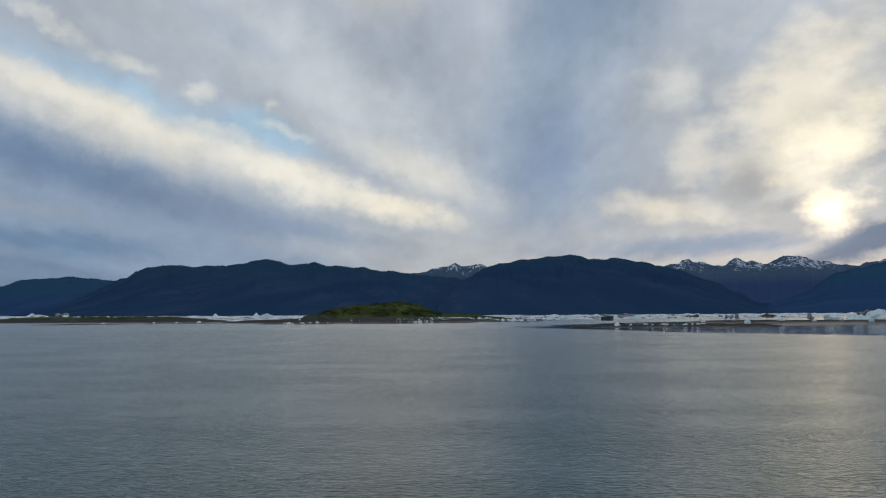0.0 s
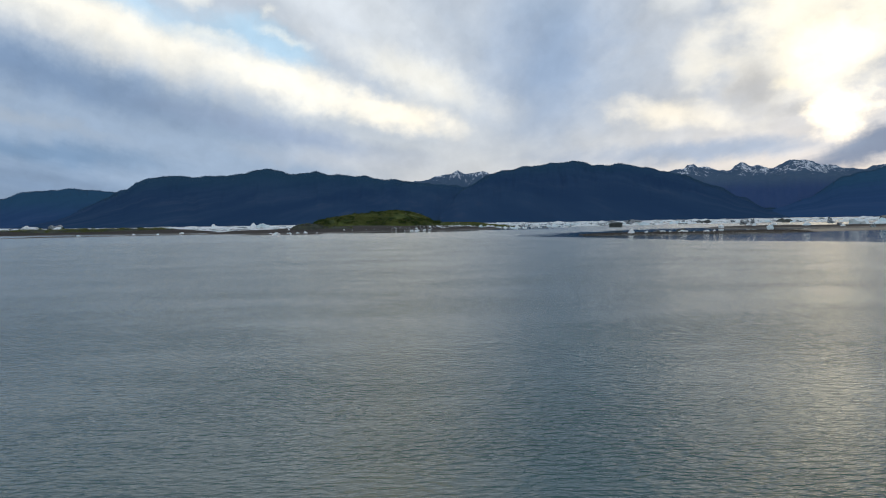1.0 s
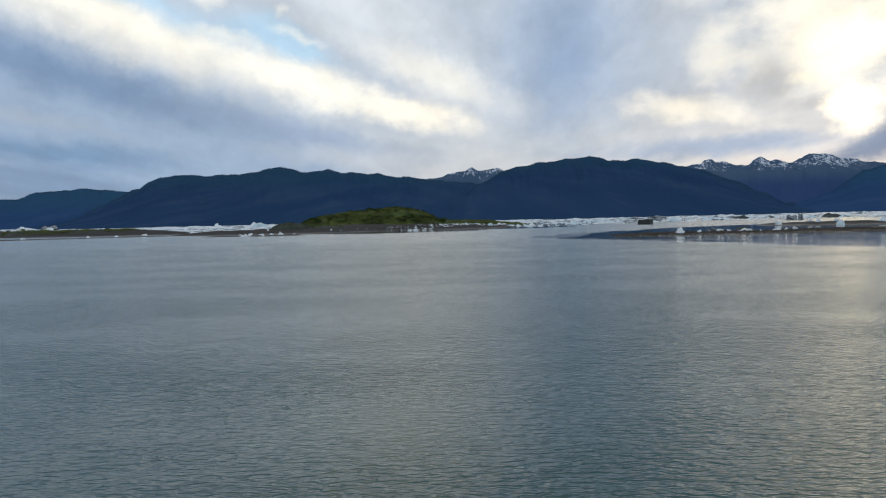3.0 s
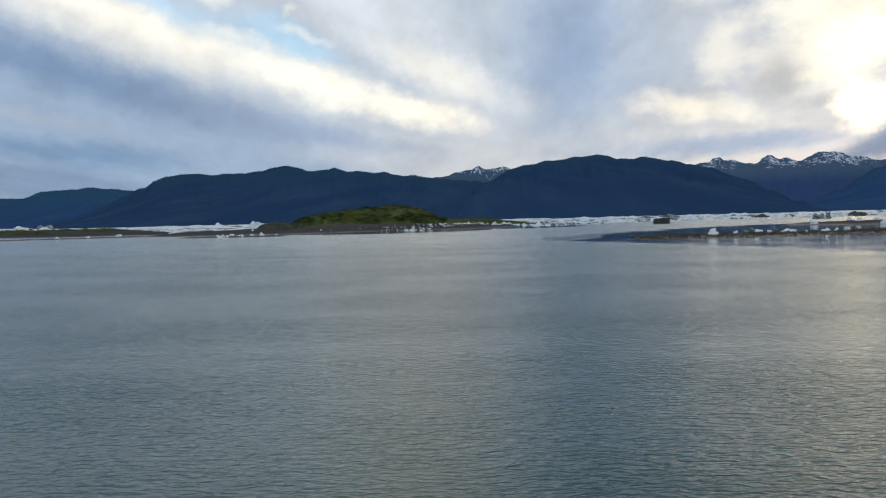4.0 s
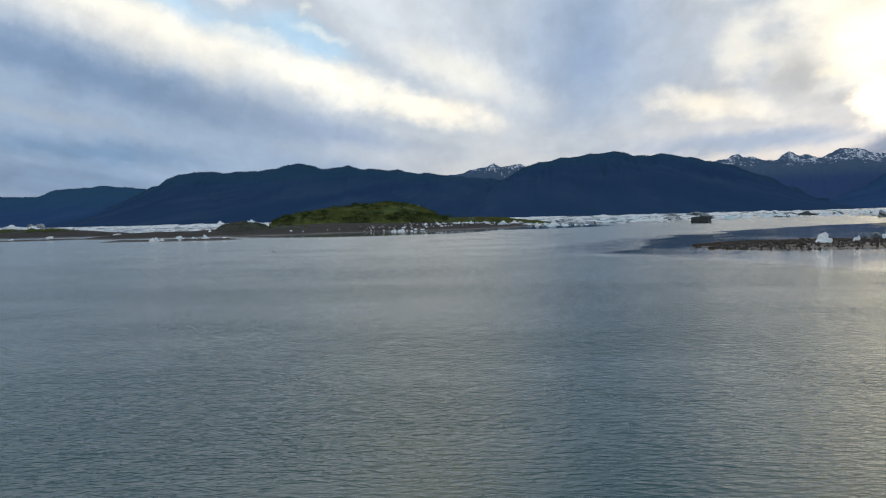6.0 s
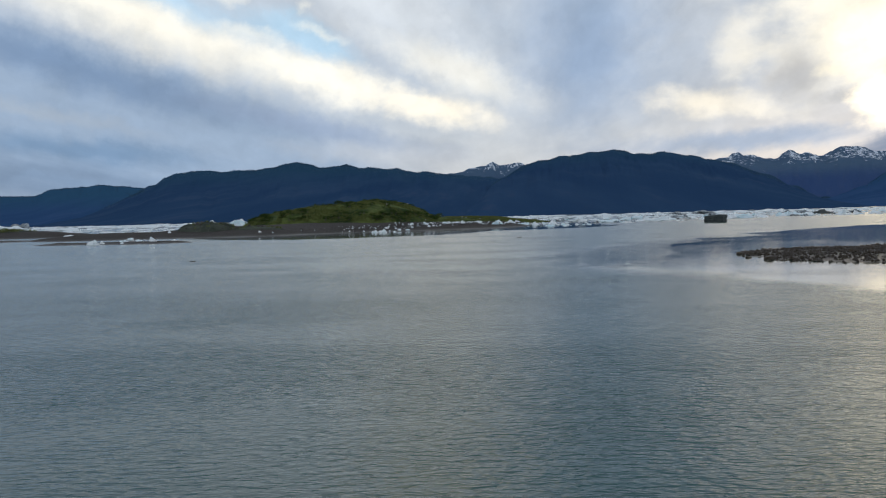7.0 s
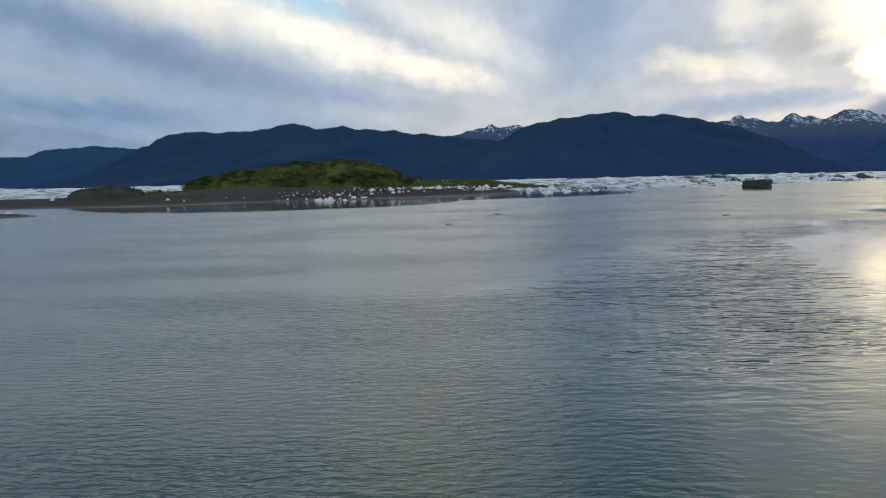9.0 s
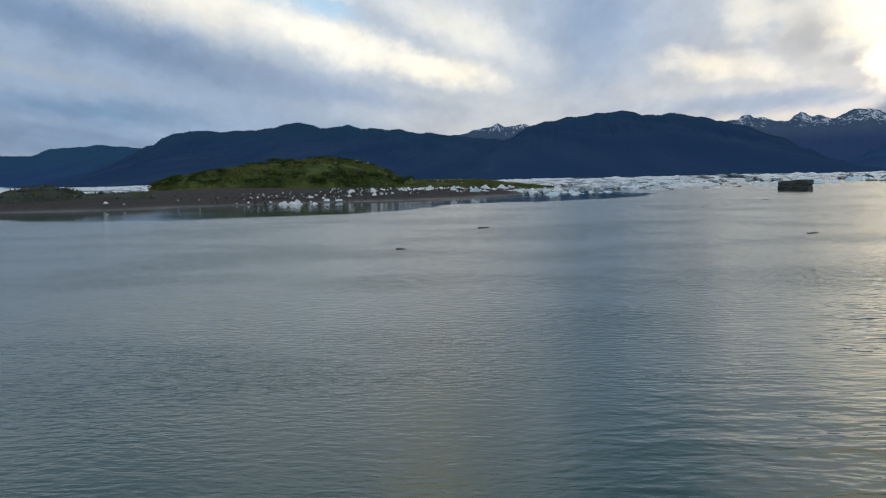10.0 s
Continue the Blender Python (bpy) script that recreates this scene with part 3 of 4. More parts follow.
# ---- low shores: gravel islands, bars and shoals ----
def inside(x, y, lobes):
    """How far a place lies inside a set of rounded bars (x0, y0, x1, y1, radius)."""
    best = -99.0
    for x0, y0, x1, y1, r in lobes:
        dx, dy = x1 - x0, y1 - y0
        u = max(0.0, min(1.0, ((x - x0) * dx + (y - y0) * dy) / (dx * dx + dy * dy + 1e-9)))
        best = max(best, r - math.hypot(x - x0 - u * dx, y - y0 - u * dy))
    return best


ISLAND = [(-24, 300, -20, 335, 38), (-8, 298, -2, 296, 26), (6, 318, 17, 350, 14), (-52, 268, -28, 270, 15)]
LEFT_BAR = [(-160, 318, -82, 303, 13)]
THIN_BAR = [(-110, 245, -66, 262, 3.5)]
MID_BAR = [(-44, 232.5, -28, 229.5, 3.8)]
SHOAL_BAR = [(35.2, 166, 54, 170, 7), (54, 170, 88, 183, 9)]
RIGHT_BAR = [(78, 222, 140, 205, 12)]


def shore_height(x, y, lobes, slope, top, seed, wild=1.0):
    d = inside(x, y, lobes) + wild * (3.0 * lump(x, y, 14, seed) + 1.2 * lump(x, y, 4.5, seed + 1))
    z = d * slope
    if z > 0:
        z = top * (1 - math.exp(-z / top))
    return z + 0.06 * lump(x, y, 1.7, seed + 2) + (0.10 * lump(x, y, 6, seed + 3) if z > 0 else 0)


def island_z(x, y):
    z = shore_height(x, y, ISLAND, 0.11, 0.9, 1, 0.6)
    return z + 0.02 * max(0.0, min(inside(x, y, ISLAND), 45)) if z > 0 else z


def left_z(x, y):
    return shore_height(x, y, LEFT_BAR, 0.2, 1.9, 5)


def thin_z(x, y):
    return shore_height(x, y, THIN_BAR, 0.10, 0.35, 6, 0.4)


def mid_z(x, y):
    return shore_height(x, y, MID_BAR, 0.14, 0.45, 9, 0.4)


def shoal_z(x, y):
    return shore_height(x, y, SHOAL_BAR, 0.06, 0.24, 13, 0.7)


def right_z(x, y):
    return shore_height(x, y, RIGHT_BAR, 0.09, 0.7, 17)


def shore(name, lobes, height, step, mat, label):
    xs = [v for l in lobes for v in (l[0] - l[4], l[0] + l[4], l[2] - l[4], l[2] + l[4])]
    ys = [v for l in lobes for v in (l[1] - l[4], l[1] + l[4], l[3] - l[4], l[3] + l[4])]
    x0, x1, y0, y1 = min(xs) - 8, max(xs) + 8, min(ys) - 8, max(ys) + 8
    nu, nv = int((x1 - x0) / step) + 1, int((y1 - y0) / step) + 1
    verts = [(x0 + i * step, y0 + j * step, max(height(x0 + i * step, y0 + j * step), -1.5)) for i in range(nu) for j in range(nv)]
    faces = grid_faces(nu, nv, lambda i, j: max(verts[i * nv + j][2], verts[(i + 1) * nv + j + 1][2], verts[(i + 1) * nv + j][2], verts[i * nv + j + 1][2]) > -0.6)
    used = sorted({k for f in faces for k in f})
    index = {k: n for n, k in enumerate(used)}
    ob = mesh_object(name, [verts[k] for k in used], [[index[k] for k in f] for f in faces], mat)
    return tagged(ob, label, "shore", kind="structure")


shore("island_shore", ISLAND, island_z, 1.0, MUD, "dark wet gravel beach round a grassy hill")
shore("gravel_bar", LEFT_BAR, left_z, 1.2, MUD, "low gravel bar with a little grass on top")
shore("gravel_bar", THIN_BAR, thin_z, 0.8, MUD, "thin wet gravel spit between two channels")
shore("gravel_bar", MID_BAR, mid_z, 0.5, MUD, "small dark gravel bar with stranded ice")
shore("shoal", SHOAL_BAR, shoal_z, 0.5, SHOAL, "brown weedy stone shoal barely above the water")
shore("gravel_bar", RIGHT_BAR, right_z, 1.0, MUD, "dark gravel bar below stranded icebergs")


# ---- the grassy hill ----
DOMES = [(-12, 337, 15, 30, 4.9), (-25, 333, 19, 25, 3.6), (3, 340, 13, 22, 0.9), (12, 350, 12, 18, 0.6), (21, 354, 13, 14, 0.15)]


def hill_rise(x, y):
    total = 0.0
    for cx, cy, rx, ry, h in DOMES:
        q = ((x - cx) / rx) ** 2 + ((y - cy) / ry) ** 2 + 0.16 * lump(x, y, 9, 31)
        if q < 1:
            total += (h * (1 - q) ** 0.8) ** 3
    return total ** (1 / 3)


def hill_z(x, y):
    r = hill_rise(x, y)
    return island_z(x, y) + (r + 0.25 + 0.30 * min(r, 1) * lump(x, y, 5, 33) + 0.15 * min(r, 1) * lump(x, y, 1.8, 34) if r > 0 else -0.3)


def turf(name, box, step, height, rise, label, mat):
    x0, x1, y0, y1 = box
    nu, nv = int((x1 - x0) / step) + 1, int((y1 - y0) / step) + 1
    at = [(x0 + i * step, y0 + j * step) for i in range(nu) for j in range(nv)]
    on = [rise(x, y) > 0 for x, y in at]
    faces = grid_faces(nu, nv, lambda i, j: on[i * nv + j] or on[(i + 1) * nv + j + 1] or on[(i + 1) * nv + j] or on[i * nv + j + 1])
    used = sorted({k for f in faces for k in f})
    index = {k: n for n, k in enumerate(used)}
    ob = mesh_object(name, [(*at[k], height(*at[k])) for k in used], [[index[k] for k in f] for f in faces], mat)
    return tagged(ob, label, "hill", kind="structure")


turf("hill", (-46, 58, 296, 446), 0.9, hill_z, hill_rise, "low rounded hill grown over with green grass", TURF)


def mound_rise(x, y):
    # a steep head and a low tail beside it
    q = ((x + 35.2) / 5.2) ** 2 + ((y - 270) / 5) ** 2 + 0.30 * lump(x, y, 3, 41)
    tail = ((x + 27.5) / 5.5) ** 2 + ((y - 271) / 4.5) ** 2 + 0.3 * lump(x, y, 3, 43)
    return max(1.45 * max(0.0, 1 - q) ** 0.55, 0.5 * max(0.0, 1 - tail) ** 0.7)


def mound_z(x, y):
    r = mound_rise(x, y)
    return island_z(x, y) + (r + 0.1 + 0.15 * min(r, 1) * lump(x, y, 1.6, 42) if r > 0 else -0.2)


turf("mound", (-43, -20, 262, 279), 0.4, mound_z, mound_rise, "small knoll of turf and stones on the beach", SPARSE)


def bar_rise(x, y):
    q = ((x + 118) / 36) ** 2 + ((y - 310 + (x + 118) * 0.19) / 7) ** 2 + 0.3 * lump(x, y, 8, 45)
    return 0.5 * max(0.0, 1 - q) ** 0.7


def bar_z(x, y):
    return left_z(x, y) + (bar_rise(x, y) + 0.05 if bar_rise(x, y) > 0 else -0.15)


turf("grass_patch", (-160, -78, 292, 330), 1.0, bar_z, bar_rise, "thin grass on top of a gravel bar", SPARSE)


# ---- ice ----
def berg_mesh(name, seed, mat, cuts=9, sharp=0.3, level=3):
    """A melted and broken block of ice, about one metre in half-width, cut off just below the waterline."""
    rnd = random.Random(seed)
    bm = bmesh.new()
    bmesh.ops.create_icosphere(bm, subdivisions=level, radius=1.0)
    planes = []
    for _ in range(cuts):
        n = Vector((rnd.gauss(0, 1), rnd.gauss(0, 1), rnd.uniform(-0.2, 1.0))).normalized()
        planes.append((n, rnd.uniform(0.45, 0.85)))
    for v in bm.verts:
        p = v.co.copy()
        p /= max(abs(p.x), abs(p.y), abs(p.z)) ** 0.55
        for n, d in planes:
            over = p.dot(n) - d
            if over > 0:
                p -= n * over * 0.93
        p *= 1 + sharp * noise.fractal(p * 1.6 + Vector((seed * 3.7, 0, 0)), 1.0, 2.0, 3)
        p += 0.04 * noise.noise_vector(p * 6 + Vector((0, seed, 0)))
        p.z *= 0.55 + 0.9 * abs(noise.noise(Vector((p.x * 1.6 + 3 * seed, p.y * 1.6, seed * 1.7)))) + 0.35 * noise.noise(Vector((p.x * 5, p.y * 5, seed)))
        p.z = max(p.z, -0.10)
        v.co = p
    wide = max(max(v.co.x for v in bm.verts) - min(v.co.x for v in bm.verts), max(v.co.y for v in bm.verts) - min(v.co.y for v in bm.verts))
    high = max(v.co.z for v in bm.verts)
    for v in bm.verts:
        v.co = (v.co.x / wide, v.co.y / wide, v.co.z / high)
    me = bpy.data.meshes.new(name)
    bm.to_mesh(me)
    bm.free()
    me.materials.append(mat)
    return me


BERGS = {"white": [berg_mesh("ice_block", s, ICE, 8 + s % 4, 0.35) for s in range(1, 9)],
         "blue": [berg_mesh("ice_block", s, BLUE_ICE, 7, 0.3) for s in range(21, 25)],
         "dirty": [berg_mesh("ice_block", s, DIRTY_ICE, 9, 0.35) for s in range(31, 36)],
         "black": [berg_mesh("ice_block", s, BLACK_ICE, 10, 0.25) for s in range(41, 44)],
         "bit": [berg_mesh("ice_lump", s, ICE, 6, 0.35, 2) for s in range(51, 57)]}
WORDS = {"white": "white melted block of glacier ice", "blue": "pale blue block of clear glacier ice",
         "dirty": "grey iceberg banded with dark dirt", "black": "dark silt-covered block of ice", "bit": "small white lump of ice"}


def berg(kind, x, y, w, d, h, z=0.0, turn=None, where="floating in the lake", rnd=random.Random(5), lean=0.0):
    me = rnd.choice(BERGS[kind])
    ob = new("iceberg" if w > 2.2 else "ice_block", me)
    ob.matrix_world = pose(x, y, z + 0.02, lean, lean * 0.6, rnd.uniform(0, 360) if turn is None else turn) @ Matrix.Diagonal((w, d * 1.1, h, 1))
    return tagged(ob, f"{WORDS[kind]} {where}", "iceberg" if w > 2.2 else "ice", group="stranded ice" if "strand" in where else "floating ice")


pick = random.Random(11)
# ice along the island's beach
for x, y, w, h in [(x, 263 + (y - 257) * 1.12, w * 0.72, h * 0.9) for x, y, w, h in [(-4.6, 257.5, 2.4, 1.5), (-3.0, 257.3, 2.6, 1.9), (-1.2, 258.5, 1.8, 0.7), (0.6, 264, 2.0, 0.6), (3.3, 274, 2.3, 1.2), (4.8, 270, 1.2, 1.1), (6.0, 272, 1.6, 0.8),
                   (7.6, 279, 2.5, 1.5), (9.2, 281, 2.2, 1.2), (10.2, 286, 2.8, 1.6), (11.6, 290, 2.0, 1.0), (12.3, 287, 1.6, 0.9), (13.4, 296, 3.4, 1.8), (14.5, 301, 2.8, 1.6),
                   (16.0, 305, 3.6, 1.7), (17.2, 298, 2.4, 1.0), (18.5, 312, 4.2, 2.2), (20.0, 308, 3.0, 1.3), (21.5, 318, 4.5, 2.1), (23.5, 322, 3.0, 1.4), (15.2, 328, 3.4, 1.6)]]:
    berg("white" if pick.random() < 0.88 else "blue", x, y, w * 0.9, w * pick.uniform(0.5, 0.8), h * 0.38, max(island_z(x, y), 0) - 0.05, where="stranded on the gravel beach", rnd=pick)
for k in range(36):
    u = pick.random() ** 0.8
    x, y = -8 + 30 * u + pick.gauss(0, 2), 267 + 40 * u + pick.gauss(0, 2)
    w = pick.uniform(0.35, 1.3)
    berg("bit", x, y, w, w * 0.7, w * pick.uniform(0.22, 0.42), max(island_z(x, y), 0) - 0.03, where="stranded on the gravel beach", rnd=pick)
for x, y, w, h in [(-24, 262, 0.6, 0.5), (-21.5, 261, 0.35, 0.3), (-37.2, 227.6, 1.5, 1.2), (-36.4, 228.4, 1.1, 0.7), (-34.2, 230, 1.2, 0.6), (-33.4, 227.4, 0.7, 0.5), (-32.2, 230.2, 1.0, 0.5), (-30, 229.4, 1.4, 1.1),
                   (-41, 249, 1.5, 0.8), (-40, 263.5, 1.1, 0.9), (-39.2, 232, 1.0, 0.5), (-27.4, 229.8, 0.9, 0.3), (-82, 256.5, 1.6, 0.7), (-76, 258.5, 1.5, 0.6), (-70, 261, 1.8, 1.0), (-61, 270, 2.0, 0.7), (-95, 250.5, 1.6, 0.6)]:
    berg("white", x, y, w * 1.15, w * 0.8, h * 0.6, max(mid_z(x, y), island_z(x, y), thin_z(x, y), left_z(x, y), 0) - 0.05, where="stranded on a gravel bar", rnd=pick)
# ice on the shoal
for kind, x, y, w, h in [("white", 37.5, 170.0, 1.5, 0.9), ("white", 40.6, 171.0, 0.7, 0.5), ("dirty", 43.3, 174.5, 1.0, 0.7), ("white", 44.4, 174.0, 1.3, 0.5), ("black", 48.5, 176.5, 1.9, 1.0),
                         ("white", 48.2, 175.2, 1.7, 0.6), ("white", 52.6, 173.5, 0.9, 0.5), ("white", 54.4, 175, 0.7, 0.5), ("white", 55.6, 174.6, 0.8, 0.5), ("white", 50.3, 174, 0.4, 0.3), ("white", 46.0, 175.0, 0.6, 0.4)]:
    x, y = 7.65 + (x - 7.65) * 0.945, 76.5 + (y - 76.5) * 0.945
    berg(kind, x, y, w * 1.3, w, h * 0.85, max(shoal_z(x, y), 0) - 0.02, where="stranded on the stone shoal", rnd=pick)
# larger bergs behind the shoal and along the ice edge
for kind, x, y, w, h in [("dirty", 105.6, 301, 5.0, 1.7), ("dirty", 109.0, 303, 3.2, 2.6), ("dirty", 134, 301, 4.0, 2.2), ("blue", 96, 352, 7, 1.5), ("blue", 78, 330, 6, 1.2), ("dirty", 108, 384, 6, 1.7), ("blue", 104, 368, 7, 1.1), ("black", 120, 386, 7, 1.5), ("white", 120, 330, 7, 1.9),
                         ("black", 140, 352, 8, 1.8), ("dirty", 76, 378, 10, 0.7), ("dirty", 112, 490, 16, 1.9), ("dirty", 99, 482, 15, 1.6), ("white", 40.7, 342, 5, 0.9), ("white", 31, 315, 3, 0.9),
                         ("blue", 44, 318, 5, 0.7), ("white", 58, 325, 5, 1.0), ("white", 26, 306, 2.4, 0.8), ("blue", 16.5, 289, 3.2, 1.5), ("blue", 18.4, 292, 2.6, 0.9), ("white", 14.6, 288, 1.8, 0.9), ("blue", 150, 285, 12, 3.4), ("white", 160, 275, 10, 3.2), ("white", 172, 290, 12, 4.0),
                         ("black", 158, 302, 16, 3.2), ("dirty", 185, 310, 14, 3.8), ("white", 142, 262, 8, 2.4), ("blue", 128, 255, 8, 2.0), ("white", 118, 248, 7, 1.9), ("white", 190, 282, 10, 3.5),
                         ("white", -270, 640, 16, 2.6), ("dirty", -296, 690, 20, 4.4), ("white", -318, 700, 20, 3.0), ("white", -352, 760, 26, 4.0), ("white", -215, 860, 12, 3.2), ("blue", -100, 520, 12, 3.0),
                         ("white", -130, 640, 12, 3.4)]:
    berg(kind, x, y, w, w * pick.uniform(0.6, 0.9), h, -0.1, where="among the drifting ice", rnd=pick)
for k in range(34):
    x, y = pick.uniform(68, 150), pick.uniform(190, 236)
    if right_z(x, y) > -0.3:
        w = pick.uniform(0.6, 2.2)
        berg(pick.choice(("white", "white", "white", "blue", "dirty")), x, y, w, w * 0.8, w * pick.uniform(0.35, 0.6), max(right_z(x, y), 0) - 0.05, where="stranded on a gravel bar", rnd=pick)
for k in range(380):
    x = pick.uniform(16, 165)
    y = 284 + 0.9 * max(0, min(x, 70) - 28) + 0.3 * max(0, x - 70) + abs(pick.gauss(0, 42)) + 6 * lump(x, 0, 12, 3)
    if island_z(x, y) > 0.1:
        continue
    w = pick.choice((1.0, 1.4, 1.8, 2.6, 4.5 if x > 50 else 2.2)) * pick.uniform(0.55, 1.1) * (y / 330)
    berg(pick.choice(("white", "white", "white", "blue", "dirty")), x, y, w, w * pick.uniform(0.6, 1), min(w * pick.uniform(0.10, 0.30), 1.2), -0.05, where="among the drifting ice", rnd=pick)


def floes(name, count, place, size, label, seed):
    """Pack ice: low, uneven plates of every size, floating side by side."""
    rnd = random.Random(seed)
    vs, fs = [], []
    for _ in range(count):
        x, y = place(rnd)
        if island_z(x, y) > -0.2 or left_z(x, y) > -0.2 or (-60 < x < 130 and y < 340 + 0.5 * max(0, x)):
            continue
        if y < 520 and rnd.random() < 0.55:
            continue
        r = size(rnd, y)
        h, n0, n = min(r * 0.10, 0.26) * (rnd.uniform(0.2, 1.0) if rnd.random() < 0.9 else rnd.uniform(1.2, 2.4)), len(vs), 8
        turn = rnd.random() * 6
        rad = [r * rnd.uniform(0.6, 1.1) for _ in range(n)]
        for z, f in ((-0.1, 1.0), (h * rnd.uniform(0.5, 0.9), 0.93)):
            for q in range(n):
                ang = turn + q * math.tau / n
                vs.append((x + f * rad[q] * math.cos(ang), y + f * rad[q] * 0.8 * math.sin(ang), z * (rnd.uniform(0.6, 1.5) if z > 0 else 1)))
        vs.append((x + r * rnd.uniform(-0.4, 0.4), y, h * rnd.uniform(0.8, 2.0)))
        fs += [(n0 + q, n0 + (q + 1) % n, n0 + n + (q + 1) % n, n0 + n + q) for q in range(n)]
        fs += [(n0 + n + q, n0 + n + (q + 1) % n, n0 + 2 * n) for q in range(n)]
    return tagged(mesh_object(name, vs, fs, FLOE, smooth=False), label, "pack ice", kind="stuff")


def right_field(rnd):
    y = 335 + 345 * rnd.random()
    return rnd.uniform(0.04 * y + 5, 0.58 * y + 20), y


def left_field(rnd):
    y = 335 + 595 * rnd.random() ** 1.2
    x = rnd.uniform(-0.62 * y - 20, -0.10 * y)
    far = 1.0 + 0.8 * rnd.random() if x < -0.46 * y and rnd.random() < 0.6 else 1.0      # the bay runs on past the mountain's end
    return x * far, y * far


floes("pack_ice", 3600, right_field, lambda r, y: r.uniform(0.6, 2.6) * (y / 380) ** 1.15, "drifting white pack ice crowding the bay", 21)
floes("pack_ice", 3000, left_field, lambda r, y: r.uniform(1.0, 4.0) * (y / 420) ** 1.2, "drifting white pack ice behind the gravel bars", 22)


# ---- the dark slab of ice afloat before the pack ----
def slab(x, y, w, d, h, turn):
    bm = bmesh.new()
    bmesh.ops.create_cube(bm, size=1.0)
    bmesh.ops.subdivide_edges(bm, edges=bm.edges[:], cuts=9, use_grid_fill=True)
    for v in bm.verts:
        p = v.co.copy()
        side = 1 - 0.16 * max(0, 0.1 - p.z) - 0.10 * max(0.0, abs(p.x) - 0.38) * 6
        q = Vector((p.x * w, p.y * d * side, (p.z + 0.5) * h))
        if p.z > 0.3:
            q.z += 0.16 * h * (p.x - 0.1) + 0.10 * h * noise.noise(q * 0.9)     # tilted, broken top
            q.x *= 0.97
        if -0.05 < p.z < 0.15:
            q.x *= 0.955                                                       # melt notch
            q.y *= 0.95
        q += 0.10 * noise.noise_vector(q * 1.4) + 0.04 * noise.noise_vector(q * 4)
        q.z = max(q.z - 0.12, -0.15)
        v.co = q
    me = bpy.data.meshes.new("ice_slab")
    bm.to_mesh(me)
    bm.free()
    me.materials.append(BLACK_ICE)
    ob = new("iceberg", me)
    ob.matrix_world = pose(x, y, 0, 0, 0, turn)
    return tagged(ob, "dark flat-topped block of silty ice floating alone", "iceberg")


slab(58.2, 281.5, 4.3, 1.3, 1.45, -52)


# ---- stones of the shoal ----
def stone_mesh(seed, mat):
    bm = bmesh.new()
    bmesh.ops.create_icosphere(bm, subdivisions=2, radius=0.5)
    rnd = random.Random(seed)
    cuts = [(Vector((rnd.gauss(0, 1), rnd.gauss(0, 1), rnd.gauss(0, 1))).normalized(), rnd.uniform(0.28, 0.42)) for _ in range(6)]
    for v in bm.verts:
        p = v.co.copy()
        for n, far in cuts:
            p -= n * max(0.0, p.dot(n) - far)
        v.co = p * (1 + 0.2 * noise.noise(p * 3 + Vector((seed, 0, 0))))
        v.co.z *= 0.7
    me = bpy.data.meshes.new("stone")
    bm.to_mesh(me)
    bm.free()
    me.materials.append(mat)
    return me


STONES = [stone_mesh(s, WEEDY) for s in range(7)]
pick = random.Random(31)
shoal_ob = bpy.data.objects["shoal"]
count = 0
while count < 290:
    u = pick.random() ** 1.3
    x, y = 27.5 + 36 * u + pick.gauss(0, 1.2), 166 + 6.5 * u + pick.gauss(0, 4.5)
    z = shoal_z(x, y)
    if -0.22 < z:
        ob = new("stone", pick.choice(STONES))
        s = pick.uniform(0.12, 0.28) if pick.random() < 0.93 else pick.uniform(0.35, 0.65)
        ob.matrix_world = pose(x, y, z + 0.08 * s, pick.uniform(-20, 20), pick.uniform(-20, 20), pick.uniform(0, 360)) @ Matrix.Diagonal((s, s * pick.uniform(0.7, 1), s * pick.uniform(0.6, 1), 1))
        ob.parent = shoal_ob
        count += 1


# ---- loose gravel and crumbs of ice, too many to count ----
def scatter(name, count, place, ground, low, high, mat, label, category, seed):
    rnd = random.Random(seed)
    vs, fs = [], []
    while len(fs) < count * 8:
        x, y = place(rnd)
        z = ground(x, y)
        if z < -0.05:
            continue
        s, n0, turn = rnd.uniform(low, high) * rnd.choice((0.6, 0.8, 1.0, 1.3)), len(vs), rnd.random() * 6
        for q in range(4):
            ang = turn + q * math.pi / 2
            r = s * rnd.uniform(0.35, 0.6)
            vs.append((x + r * math.cos(ang), y + r * math.sin(ang), z + s * rnd.uniform(0.05, 0.25)))
        vs.append((x + s * rnd.uniform(-0.2, 0.2), y, z + s * rnd.uniform(0.4, 0.75)))
        vs.append((x, y, z - 0.2 * s))
        fs += [(n0 + q, n0 + (q + 1) % 4, n0 + 4) for q in range(4)] + [(n0 + (q + 1) % 4, n0 + q, n0 + 5) for q in range(4)]
    return tagged(mesh_object(name, vs, fs, mat, smooth=False), label, category, kind="stuff")


def along_beach(rnd):
    u = rnd.random()
    return -8 + 32 * u + rnd.gauss(0, 4), 270 + 40 * u + rnd.gauss(0, 4)


def whole_beach(rnd):
    return rnd.uniform(-62, 22), rnd.uniform(252, 312)


